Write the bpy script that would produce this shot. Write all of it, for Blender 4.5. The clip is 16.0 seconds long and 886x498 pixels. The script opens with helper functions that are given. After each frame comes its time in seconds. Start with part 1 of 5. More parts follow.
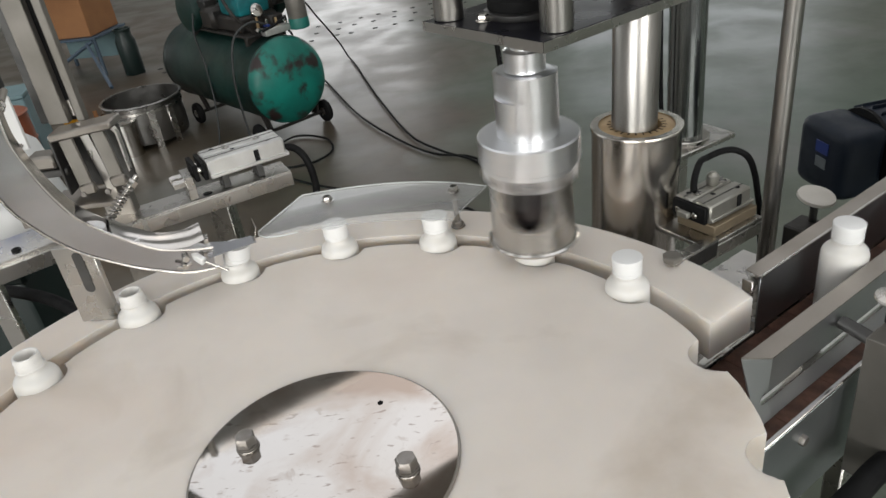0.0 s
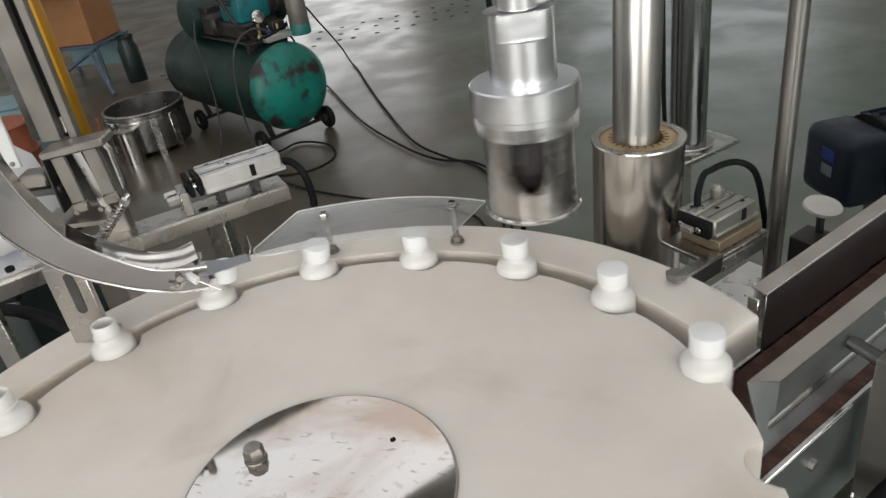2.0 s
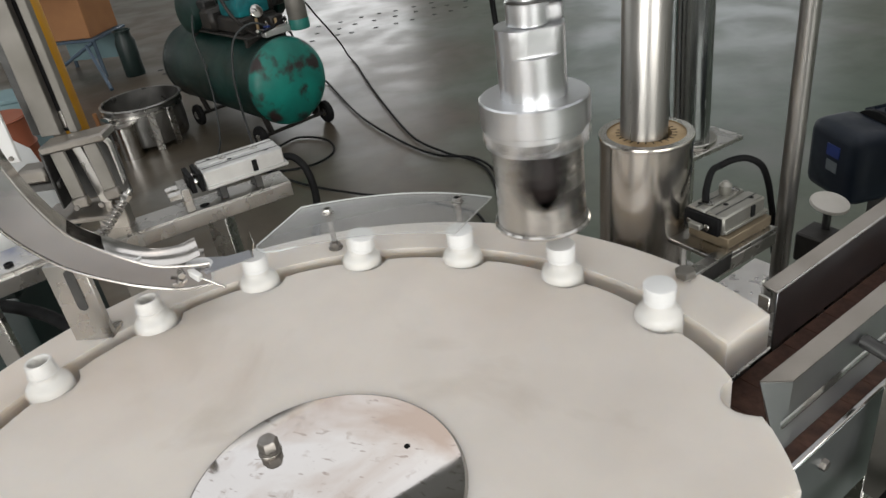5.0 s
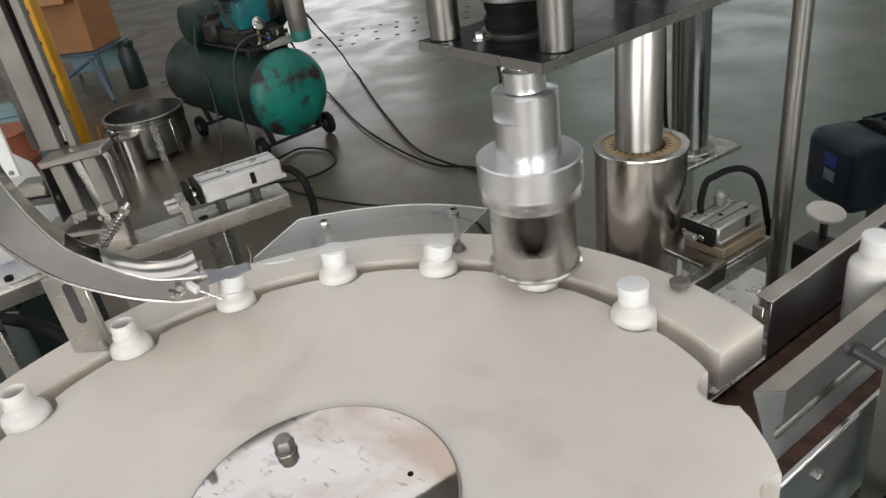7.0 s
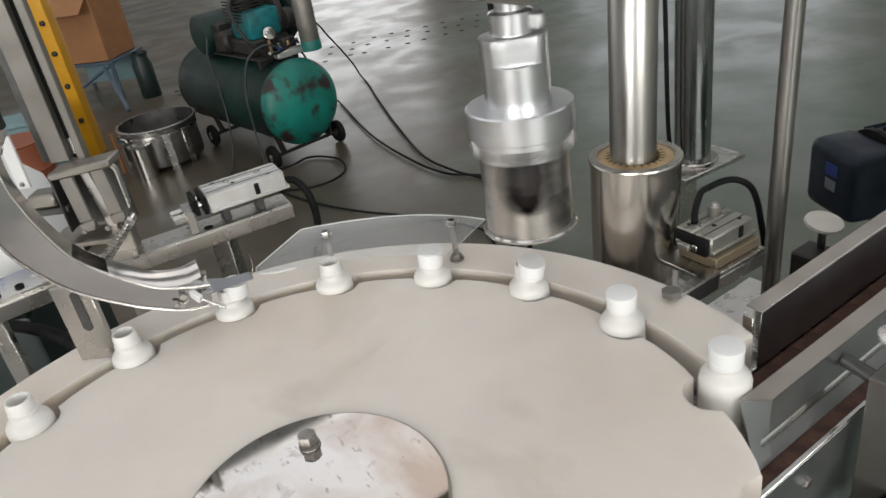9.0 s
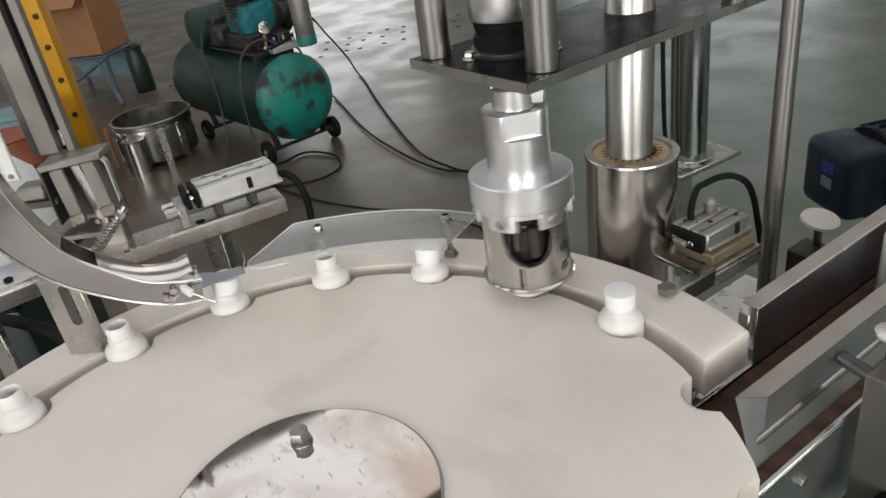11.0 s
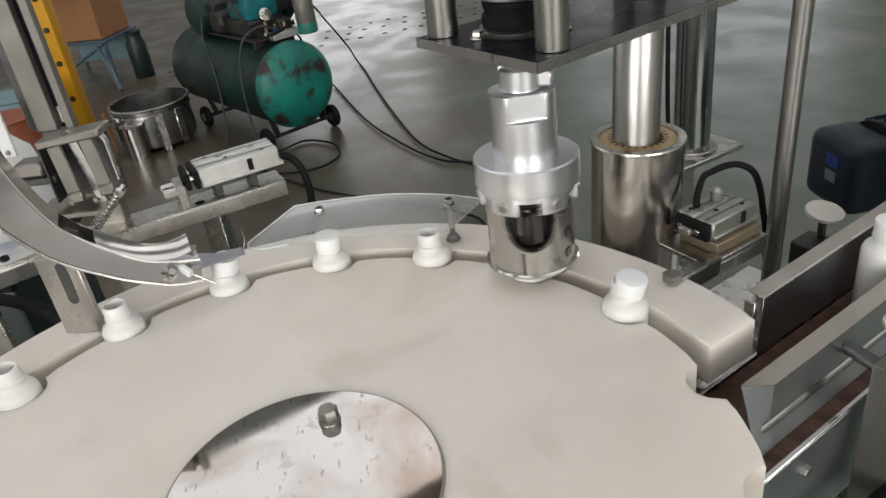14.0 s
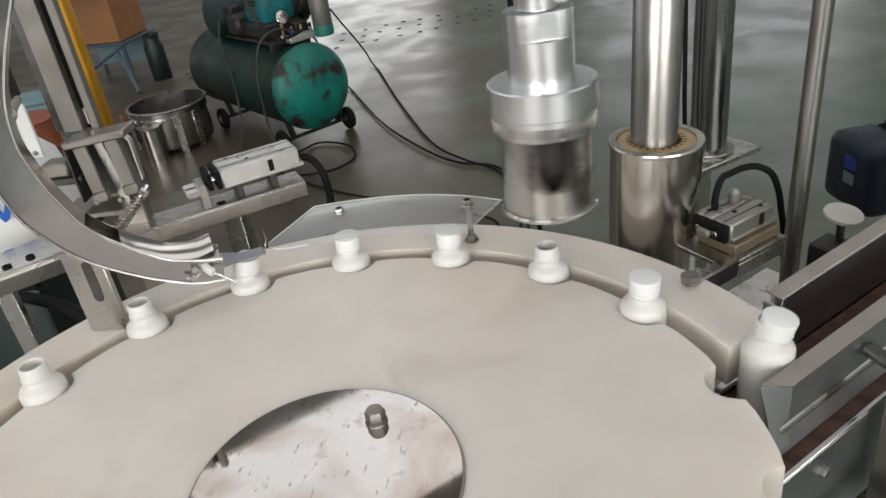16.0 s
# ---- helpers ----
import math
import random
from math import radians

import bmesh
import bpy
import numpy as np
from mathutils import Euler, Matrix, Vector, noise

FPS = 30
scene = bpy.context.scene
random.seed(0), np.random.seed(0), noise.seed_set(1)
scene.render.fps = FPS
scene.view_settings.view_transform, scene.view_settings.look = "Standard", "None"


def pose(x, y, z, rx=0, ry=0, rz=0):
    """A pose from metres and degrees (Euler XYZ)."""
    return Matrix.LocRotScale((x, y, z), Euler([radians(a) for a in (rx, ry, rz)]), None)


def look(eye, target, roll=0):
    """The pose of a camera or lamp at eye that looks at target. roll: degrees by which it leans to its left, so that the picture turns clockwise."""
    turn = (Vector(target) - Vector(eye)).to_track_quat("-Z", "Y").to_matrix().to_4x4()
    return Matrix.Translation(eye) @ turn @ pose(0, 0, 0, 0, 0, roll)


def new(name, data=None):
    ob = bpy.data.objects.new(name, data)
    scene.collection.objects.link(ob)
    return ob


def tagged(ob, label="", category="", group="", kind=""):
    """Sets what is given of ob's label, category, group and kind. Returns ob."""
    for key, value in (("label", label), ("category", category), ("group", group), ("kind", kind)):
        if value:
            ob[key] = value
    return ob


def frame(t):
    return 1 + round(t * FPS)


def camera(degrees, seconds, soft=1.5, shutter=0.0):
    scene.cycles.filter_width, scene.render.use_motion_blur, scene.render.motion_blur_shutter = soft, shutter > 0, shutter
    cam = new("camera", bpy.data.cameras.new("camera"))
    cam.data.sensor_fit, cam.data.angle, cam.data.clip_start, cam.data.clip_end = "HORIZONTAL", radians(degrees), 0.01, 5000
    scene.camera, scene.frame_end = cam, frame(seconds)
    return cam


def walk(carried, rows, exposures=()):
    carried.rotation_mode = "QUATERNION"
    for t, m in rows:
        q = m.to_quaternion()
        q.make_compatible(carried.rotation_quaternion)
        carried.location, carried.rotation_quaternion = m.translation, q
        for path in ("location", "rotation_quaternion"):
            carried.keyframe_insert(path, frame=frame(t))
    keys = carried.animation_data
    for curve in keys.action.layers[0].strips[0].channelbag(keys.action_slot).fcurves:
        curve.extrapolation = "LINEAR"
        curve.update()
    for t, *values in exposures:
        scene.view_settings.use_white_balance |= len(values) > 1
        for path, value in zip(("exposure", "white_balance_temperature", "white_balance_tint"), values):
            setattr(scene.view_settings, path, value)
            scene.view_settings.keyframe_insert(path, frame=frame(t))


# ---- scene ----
cam = camera(62, 16.0, shutter=0.5)
PATH = [
    (0, pose(-0.0186, -0.0286, 1.3976, 59.866, 7.376, -1.050)),
    (0.5, pose(-0.0130, -0.0224, 1.3961, 59.580, 7.519, -1.081)),
    (1, pose(-0.0072, -0.0125, 1.3996, 59.736, 8.082, -1.146)),
    (1.5, pose(-0.0078, -0.0089, 1.4027, 60.063, 8.001, -1.084)),
    (2, pose(-0.0098, -0.0051, 1.4028, 60.070, 7.924, -0.928)),
    (2.5, pose(-0.0103, -0.0004, 1.4013, 59.955, 7.880, -0.993)),
    (3, pose(-0.0140, -0.0020, 1.4017, 59.973, 8.010, -0.737)),
    (3.5, pose(-0.0162, 0.0030, 1.3999, 59.918, 8.018, -0.796)),
    (4, pose(-0.0221, 0.0084, 1.3974, 59.564, 7.683, -1.078)),
    (6.5, pose(-0.0133, -0.0013, 1.4042, 60.309, 7.990, -0.980)),
    (7, pose(-0.0110, 0.0018, 1.4031, 60.461, 8.103, -0.985)),
    (7.5, pose(-0.0066, 0.0002, 1.4016, 60.359, 8.057, -0.800)),
    (8, pose(-0.0044, -0.0008, 1.4048, 60.625, 8.189, -0.556)),
    (8.5, pose(-0.0022, -0.0079, 1.4092, 60.911, 8.281, -0.042)),
    (9, pose(0.0076, -0.0119, 1.4119, 61.137, 8.517, -0.130)),
    (9.2, pose(0.0140, -0.0111, 1.4154, 61.296, 8.411, -0.409)),
    (11.5, pose(0.0074, -0.0053, 1.4001, 60.564, 7.996, -0.349)),
    (12, pose(0.0093, -0.0065, 1.3958, 60.308, 7.870, -0.454)),
    (12.5, pose(0.0133, -0.0043, 1.3966, 60.360, 7.941, -0.733)),
    (13, pose(0.0077, -0.0001, 1.3930, 60.326, 7.698, -0.483)),
    (13.5, pose(0.0008, -0.0011, 1.3926, 60.217, 7.237, -0.310)),
    (14, pose(-0.0002, -0.0017, 1.3930, 60.354, 7.139, -0.058)),
    (14.5, pose(0.0000, 0.0000, 1.3900, 60.220, 7.110, 0.000)),
    (15, pose(-0.0072, -0.0032, 1.3877, 60.083, 6.932, 0.402)),
    (15.5, pose(-0.0105, -0.0092, 1.3908, 60.434, 7.097, 0.860)),
    (16, pose(-0.0063, -0.0097, 1.3959, 60.653, 7.430, 0.970)),
]
walk(cam, PATH, [(0, -0.03), (2, -0.07), (3, -0.07), (4, -0.02), (6.5, -0.02), (8, 0.0), (14, 0.0), (15.5, -0.04), (16, -0.04)])

# ---- world, lamps and exposure ----
world = bpy.data.worlds.new("World")
scene.world = world
world.use_nodes = True
_wn = world.node_tree
_sky = _wn.nodes.new("ShaderNodeTexSky")
_sky.sky_type = "NISHITA"
_sky.sun_disc = False
_sky.sun_elevation, _sky.sun_rotation = radians(50), radians(20)
_wn.links.new(_sky.outputs[0], _wn.nodes["Background"].inputs[0])
_wn.nodes["Background"].inputs[1].default_value = 0.06


def window_lamp(name, m, sx, sy, power, colour):
    d = bpy.data.lights.new(name, "AREA")
    d.shape, d.size, d.size_y, d.energy, d.color = "RECTANGLE", sx, sy, power, colour
    ob = new(name, d)
    ob.matrix_world = m
    return ob


HALL = (-9.0, 9.0, -8.0, 14.0, 6.5)          # x0 x1 y0 y1 height
DAY = (1.0, 0.985, 0.95)
ROOF_TURN, ROOF_WIDE = 33.7, 2.05            # the roof lights' direction and width
ROOF = ((9.77, 0.0, 9.0), (6.18, -1.5, 13.0), (2.77, 1.0, 17.0), (-0.73, 1.0, 17.0), (-4.23, 0.5, 12.0))   # each one's offset, middle, length


def roof_point(n, u):
    c, s = math.cos(radians(ROOF_TURN)), math.sin(radians(ROOF_TURN))
    return (u * c - n * s, u * s + n * c)


for _n, _u, _len in ROOF:                     # daylight in the roof lights
    window_lamp("roof_light", pose(*roof_point(_n, _u), HALL[4] + 0.05, 0, 0, ROOF_TURN), _len, ROOF_WIDE, 3.75 * _len * ROOF_WIDE, DAY)
window_lamp("window_light", look((-2.4, HALL[3] + 0.1, 1.9), (-2.4, 0, 1.9)), 3.2, 3.2, 85, DAY)
window_lamp("window_light", look((4.6, HALL[3] + 0.1, 2.6), (4.6, 0, 2.2)), 5.0, 3.2, 55, DAY)
window_lamp("window_light", look((HALL[0] - 0.1, 4.0, 2.8), (0, 4.0, 2.0)), 7.0, 2.6, 60, DAY)
window_lamp("window_light", look((-4.5, HALL[2] - 0.1, 3.0), (-4.5, 0, 2.2)), 6.0, 3.4, 560, DAY)
window_lamp("window_light", look((4.5, HALL[2] - 0.1, 3.0), (4.5, 0, 2.2)), 6.0, 3.4, 560, DAY)


# ---- materials ----
def mat(name, colour, rough=0.5, metal=0.0, colour2=None, scale=8.0, amount=0.5, bump=0.0, bump_scale=60.0,
        rough2=None, grain_mix=0.35, stretch=(1, 1, 1), coat=0.0, alpha=None, trans=0.0, ior=1.45, sub=0.0, grain=None, spec=0.5):
    m = bpy.data.materials.new(name)
    m.use_nodes = True
    nt = m.node_tree
    b = nt.nodes["Principled BSDF"]
    b.inputs["Metallic"].default_value = metal
    b.inputs["Roughness"].default_value = rough
    b.inputs["Base Color"].default_value = (*colour, 1)
    b.inputs["Coat Weight"].default_value = coat
    b.inputs["Coat Roughness"].default_value = 0.15
    b.inputs["IOR"].default_value = ior
    b.inputs["Specular IOR Level"].default_value = spec
    b.inputs["Transmission Weight"].default_value = trans
    if sub:
        b.inputs["Subsurface Weight"].default_value = sub
        b.inputs["Subsurface Radius"].default_value = (0.03, 0.026, 0.02)
        b.inputs["Subsurface Scale"].default_value = 1.0
    co = nt.nodes.new("ShaderNodeTexCoord")
    mp = nt.nodes.new("ShaderNodeMapping")
    mp.inputs["Scale"].default_value = stretch
    nt.links.new(co.outputs["Object"], mp.inputs[0])

    def noise_node(sc, detail=6.0):
        n = nt.nodes.new("ShaderNodeTexNoise")
        n.inputs["Scale"].default_value = sc
        n.inputs["Detail"].default_value = detail
        nt.links.new(mp.outputs[0], n.inputs["Vector"])
        return n
    n1 = noise_node(scale)
    if colour2 is not None:
        ramp = nt.nodes.new("ShaderNodeValToRGB")
        ramp.color_ramp.elements[0].position = 0.5 - 0.22 * (1.4 - amount)
        ramp.color_ramp.elements[1].position = 0.5 + 0.22 * (1.4 - amount)
        ramp.color_ramp.elements[0].color = (*colour, 1)
        ramp.color_ramp.elements[1].color = (*colour2, 1)
        nt.links.new(n1.outputs[0], ramp.inputs[0])
        last = ramp.outputs[0]
        if grain:
            n2 = noise_node(grain, 3.0)
            mx = nt.nodes.new("ShaderNodeMix")
            mx.data_type, mx.blend_type = "RGBA", "MULTIPLY"
            mx.inputs[0].default_value = grain_mix
            gr = nt.nodes.new("ShaderNodeValToRGB")
            gr.color_ramp.elements[0].position, gr.color_ramp.elements[1].position = 0.35, 0.6
            gr.color_ramp.elements[0].color = (0.55, 0.55, 0.55, 1)
            nt.links.new(n2.outputs[0], gr.inputs[0])
            nt.links.new(last, mx.inputs[6])
            nt.links.new(gr.outputs[0], mx.inputs[7])
            last = mx.outputs[2]
        nt.links.new(last, b.inputs["Base Color"])
    if rough2 is not None:
        mr = nt.nodes.new("ShaderNodeMapRange")
        mr.inputs["From Min"].default_value, mr.inputs["From Max"].default_value = 0.35, 0.65
        mr.inputs["To Min"].default_value, mr.inputs["To Max"].default_value = rough, rough2
        n3 = noise_node(scale * 2.3)
        nt.links.new(n3.outputs[0], mr.inputs[0])
        nt.links.new(mr.outputs[0], b.inputs["Roughness"])
    if bump:
        n4 = noise_node(bump_scale, 4.0)
        bp = nt.nodes.new("ShaderNodeBump")
        bp.inputs["Strength"].default_value = bump
        bp.inputs["Distance"].default_value = 0.002
        nt.links.new(n4.outputs[0], bp.inputs["Height"])
        nt.links.new(bp.outputs[0], b.inputs["Normal"])
    return m


M_STEEL = mat("brushed_stainless", (0.56, 0.545, 0.52), 0.24, 1.0, (0.50, 0.48, 0.45), 10, 0.1, 0.02, 220, 0.32)
M_POLISH = mat("polished_stainless", (0.60, 0.58, 0.56), 0.11, 1.0, (0.54, 0.51, 0.47), 9, 0.1, 0.0, 40, 0.19)
M_SLEEVE = mat("drawn_stainless_tube", (0.70, 0.67, 0.63), 0.22, 1.0, (0.55, 0.51, 0.465), 2.2, 0.25, 0.0, 40, 0.2, stretch=(16, 16, 0.3))
M_COLUMN = mat("hard_chrome", (0.40, 0.39, 0.375), 0.27, 1.0, (0.30, 0.285, 0.265), 5, 0.2, 0.0, 40, 0.34, stretch=(14, 14, 0.5))
M_ALU = mat("turned_aluminium", (0.80, 0.805, 0.82), 0.29, 1.0, (0.74, 0.745, 0.76), 3, 0.1, 0.0, 30, 0.35, stretch=(1, 1, 30))
M_ALU_DULL = mat("anodised_aluminium", (0.66, 0.66, 0.64), 0.42, 0.85, (0.52, 0.51, 0.49), 30, 0.3, 0.05, 200)
M_UPRIGHT = mat("grimy_stainless", (0.35, 0.325, 0.295), 0.34, 1.0, (0.28, 0.255, 0.225), 12, 0.2, 0.03, 160, 0.45)
# black base colour stands for the dark reflection on the lifting plate
M_GLOSSBLACK = mat("black_reflection_plate", (0.006, 0.006, 0.009), 0.24, 0.0, (0.011, 0.011, 0.014), 8, 0.2, 0.0, 40, 0.34, spec=0.1)
M_DARKSTEEL = mat("dark_steel", (0.13, 0.127, 0.122), 0.4, 0.9, (0.07, 0.07, 0.07), 25, 0.4, 0.1, 120, 0.55)
M_BOLT = mat("zinc_bolt", (0.36, 0.34, 0.32), 0.38, 1.0, (0.24, 0.22, 0.2), 80, 0.3, 0.1, 300, 0.5)
M_POSTGREY = mat("brown_grey_steel", (0.24, 0.225, 0.205), 0.42, 0.7, (0.17, 0.16, 0.14), 15, 0.4, 0.06, 120, 0.55)
M_HDPE = mat("white_polyethylene", (0.70, 0.650, 0.594), 0.42, 0.0, (0.652, 0.594, 0.532), 5.0, 0.15, 0.04, 240, 0.55, sub=0.5, grain=14, grain_mix=0.1)


def stain(m, colour, scale, lo, hi):
    """Faint grease marks of irregular outline."""
    nt = m.node_tree
    b = nt.nodes["Principled BSDF"]
    w = nt.nodes.new("ShaderNodeTexNoise")
    w.inputs["Scale"].default_value, w.inputs["Detail"].default_value = scale, 6
    w.inputs["Distortion"].default_value = 0.6
    nt.links.new(nt.nodes["Texture Coordinate"].outputs["Object"], w.inputs["Vector"])
    r = nt.nodes.new("ShaderNodeValToRGB")
    r.color_ramp.elements[0].position, r.color_ramp.elements[1].position = lo, hi
    mx = nt.nodes.new("ShaderNodeMix")
    mx.data_type = "RGBA"
    mx.inputs[7].default_value = (*colour, 1)
    nt.links.new(w.outputs[0], r.inputs[0])
    nt.links.new(r.outputs[0], mx.inputs[0])
    nt.links.new(b.inputs["Base Color"].links[0].from_socket, mx.inputs[6])
    nt.links.new(mx.outputs[2], b.inputs["Base Color"])


stain(M_HDPE, (0.60, 0.50, 0.42), 2.3, 0.50, 0.86)
stain(M_HDPE, (0.43, 0.365, 0.29), 5.5, 0.57, 0.86)
M_BOTTLE = mat("translucent_bottle_plastic", (0.68, 0.663, 0.635), 0.38, 0.0, (0.64, 0.625, 0.595), 20, 0.2, 0.0, 60, sub=0.12)
M_CAP = mat("white_cap_plastic", (0.75, 0.75, 0.745), 0.4, 0.0, (0.71, 0.71, 0.7), 30, 0.2, 0.05, 300)
M_BLACK = mat("black_rubber", (0.006, 0.006, 0.0065), 0.5, 0.0, (0.012, 0.012, 0.012), 30, 0.3, 0.1, 120, 0.65, spec=0.1)
M_BRASS = mat("sintered_bronze", (0.5, 0.36, 0.2), 0.45, 0.6, (0.4, 0.28, 0.15), 60, 0.3, 0.1, 200)
M_BELT = mat("brown_conveyor_chain", (0.135, 0.066, 0.045), 0.5, 0.0, (0.055, 0.029, 0.022), 22, 0.6, 0.3, 90, 0.62, grain=140, grain_mix=0.6, spec=0.3)
M_GUARD = mat("guard_stainless", (0.36, 0.365, 0.38), 0.36, 1.0, (0.29, 0.295, 0.31), 10, 0.3, 0.0, 60, 0.42)
M_BLUEPAINT = mat("navy_enamel", (0.005, 0.009, 0.017), 0.4, 0.0, (0.007, 0.012, 0.021), 15, 0.3, 0.06, 100, 0.5, spec=0.35)


def plate_material():
    """Mirror-bright steel with dried drip marks and dull smears."""
    m = mat("smeared_mirror_steel", (0.54, 0.52, 0.50), 0.025, 1.0, (0.485, 0.45, 0.41), 9, 0.1, 0.012, 22, 0.06)
    nt = m.node_tree
    b = nt.nodes["Principled BSDF"]
    co = nt.nodes["Texture Coordinate"]
    mp = nt.nodes.new("ShaderNodeMapping")
    mp.inputs["Scale"].default_value, mp.inputs["Rotation"].default_value = (48, 150, 1), (0, 0, 0.75)
    w = nt.nodes.new("ShaderNodeTexNoise")
    w.inputs["Scale"].default_value, w.inputs["Detail"].default_value = 1.2, 8
    r = nt.nodes.new("ShaderNodeValToRGB")
    r.color_ramp.elements[0].position, r.color_ramp.elements[1].position = 0.625, 0.68
    mx = nt.nodes.new("ShaderNodeMix")
    mx.data_type = "RGBA"
    mx.inputs[7].default_value = (0.30, 0.265, 0.24, 1)
    nt.links.new(co.outputs["Object"], mp.inputs[0])
    nt.links.new(mp.outputs[0], w.inputs["Vector"])
    nt.links.new(w.outputs[0], r.inputs[0])
    nt.links.new(r.outputs[0], mx.inputs[0])
    old = b.inputs["Base Color"].links[0].from_socket
    nt.links.new(old, mx.inputs[6])
    nt.links.new(mx.outputs[2], b.inputs["Base Color"])
    return m


M_PLATE = plate_material()
stain(M_PLATE, (0.36, 0.29, 0.24), 9.5, 0.44, 0.64)
stain(M_PLATE, (0.33, 0.285, 0.25), 55, 0.62, 0.76)


def acrylic_material():
    m = bpy.data.materials.new("clear_acrylic")
    m.use_nodes = True
    b = m.node_tree.nodes["Principled BSDF"]
    b.inputs["Base Color"].default_value = (0.72, 0.72, 0.71, 1)
    b.inputs["Roughness"].default_value = 0.4
    nt = m.node_tree
    clear = nt.nodes.new("ShaderNodeBsdfTransparent")
    clear.inputs[0].default_value = (0.95, 0.955, 0.95, 1)
    lw = nt.nodes.new("ShaderNodeFresnel")
    lw.inputs[0].default_value = 1.1
    gl = nt.nodes.new("ShaderNodeBsdfGlossy")
    gl.inputs["Roughness"].default_value = 0.28
    m1, m2 = nt.nodes.new("ShaderNodeMixShader"), nt.nodes.new("ShaderNodeMixShader")
    nt.links.new(lw.outputs[0], m1.inputs[0])
    nt.links.new(clear.outputs[0], m1.inputs[1])
    nt.links.new(gl.outputs[0], m1.inputs[2])
    m2.inputs[0].default_value = 0.095             # the sheet's whitish sheen, mixed in as pale diffuse colour
    nt.links.new(m1.outputs[0], m2.inputs[1])
    nt.links.new(b.outputs[0], m2.inputs[2])
    nt.links.new(m2.outputs[0], nt.nodes["Material Output"].inputs[0])
    return m


M_ACRYLIC = acrylic_material()


def floor_material():
    """Worn grey-green floor paint with paler scuffed stretches and small pits."""
    m = mat("worn_floor_paint", (0.054, 0.068, 0.057), 0.25, 0.0, (0.088, 0.078, 0.066), 0.5, 0.3, 0.06, 40, 0.48, grain=9)
    nt = m.node_tree
    b = nt.nodes["Principled BSDF"]
    co = nt.nodes["Texture Coordinate"]
    w = nt.nodes.new("ShaderNodeTexNoise")
    w.inputs["Scale"].default_value, w.inputs["Detail"].default_value = 1.1, 9
    nt.links.new(co.outputs["Object"], w.inputs["Vector"])
    r = nt.nodes.new("ShaderNodeValToRGB")
    r.color_ramp.elements[0].position, r.color_ramp.elements[1].position = 0.55, 0.72
    mx = nt.nodes.new("ShaderNodeMix")
    mx.data_type = "RGBA"
    mx.inputs[7].default_value = (0.14, 0.14, 0.13, 1)
    # polished and dull patches
    gl, mr = nt.nodes.new("ShaderNodeTexNoise"), nt.nodes.new("ShaderNodeMapRange")
    gl.inputs["Scale"].default_value, gl.inputs["Detail"].default_value, gl.inputs["Distortion"].default_value = 2.6, 9, 0.4
    for key, value in (("From Min", 0.40), ("From Max", 0.60), ("To Min", 0.28), ("To Max", 0.40)):
        mr.inputs[key].default_value = value
    nt.links.new(co.outputs["Object"], gl.inputs["Vector"])
    nt.links.new(gl.outputs[0], mr.inputs[0])
    nt.links.new(mr.outputs[0], b.inputs["Roughness"])
    # bare brown concrete where the machines stand, green paint along the aisle
    sp, ad = nt.nodes.new("ShaderNodeSeparateXYZ"), nt.nodes.new("ShaderNodeMath")
    ad.operation = "MULTIPLY_ADD"
    ad.inputs[1].default_value = 1.6
    nt.links.new(co.outputs["Object"], sp.inputs[0])
    nt.links.new(w.outputs[0], ad.inputs[0])
    nt.links.new(sp.outputs[0], ad.inputs[2])
    rp = nt.nodes.new("ShaderNodeValToRGB")
    rp.color_ramp.elements[0].position, rp.color_ramp.elements[1].position = 0.55, 1.0
    bare = nt.nodes.new("ShaderNodeMix")
    bare.data_type, bare.blend_type = "RGBA", "MULTIPLY"
    bare.inputs[0].default_value = 1.0
    rp.color_ramp.elements[0].color, rp.color_ramp.elements[1].color = (0.98, 0.76, 0.63, 1), (1.2, 1.38, 1.24, 1)
    nt.links.new(ad.outputs[0], rp.inputs[0])
    nt.links.new(b.inputs["Base Color"].links[0].from_socket, bare.inputs[6])
    nt.links.new(rp.outputs[0], bare.inputs[7])
    old = bare.outputs[2]
    nt.links.new(r.outputs[0], mx.inputs[0])
    nt.links.new(w.outputs[0], r.inputs[0])
    nt.links.new(old, mx.inputs[6])
    nt.links.new(mx.outputs[2], b.inputs["Base Color"])
    return m


M_FLOOR = floor_material()
M_WALL = mat("painted_plaster", (0.55, 0.56, 0.54), 0.8, 0.0, (0.5, 0.5, 0.48), 2, 0.3, 0.1, 30)
M_CEIL = mat("roof_sheet", (0.5, 0.51, 0.52), 0.7, 0.0, (0.45, 0.46, 0.47), 2, 0.3)


# ---- mesh helpers ----
def T(x, y, z):
    return Matrix.Translation((x, y, z))


def RZ(a):
    return Matrix.Rotation(radians(a), 4, "Z")


def RX(a):
    return Matrix.Rotation(radians(a), 4, "X")


def RY(a):
    return Matrix.Rotation(radians(a), 4, "Y")


def along(a, b):
    """A pose at a whose z axis points to b."""
    d = Vector(b) - Vector(a)
    return Matrix.Translation(a) @ d.to_track_quat("Z", "Y").to_matrix().to_4x4()


def box(bm, sx, sy, sz, m=Matrix(), bevel=0.0, seg=1):
    """A box centred on m's origin, with softened edges."""
    r = bmesh.ops.create_cube(bm, size=1.0, matrix=m @ Matrix.Diagonal((sx, sy, sz, 1)))
    if bevel:
        es = list({e for v in r["verts"] for e in v.link_edges})
        bmesh.ops.bevel(bm, geom=es, offset=bevel, segments=seg, affect="EDGES", profile=0.5)
    return bm


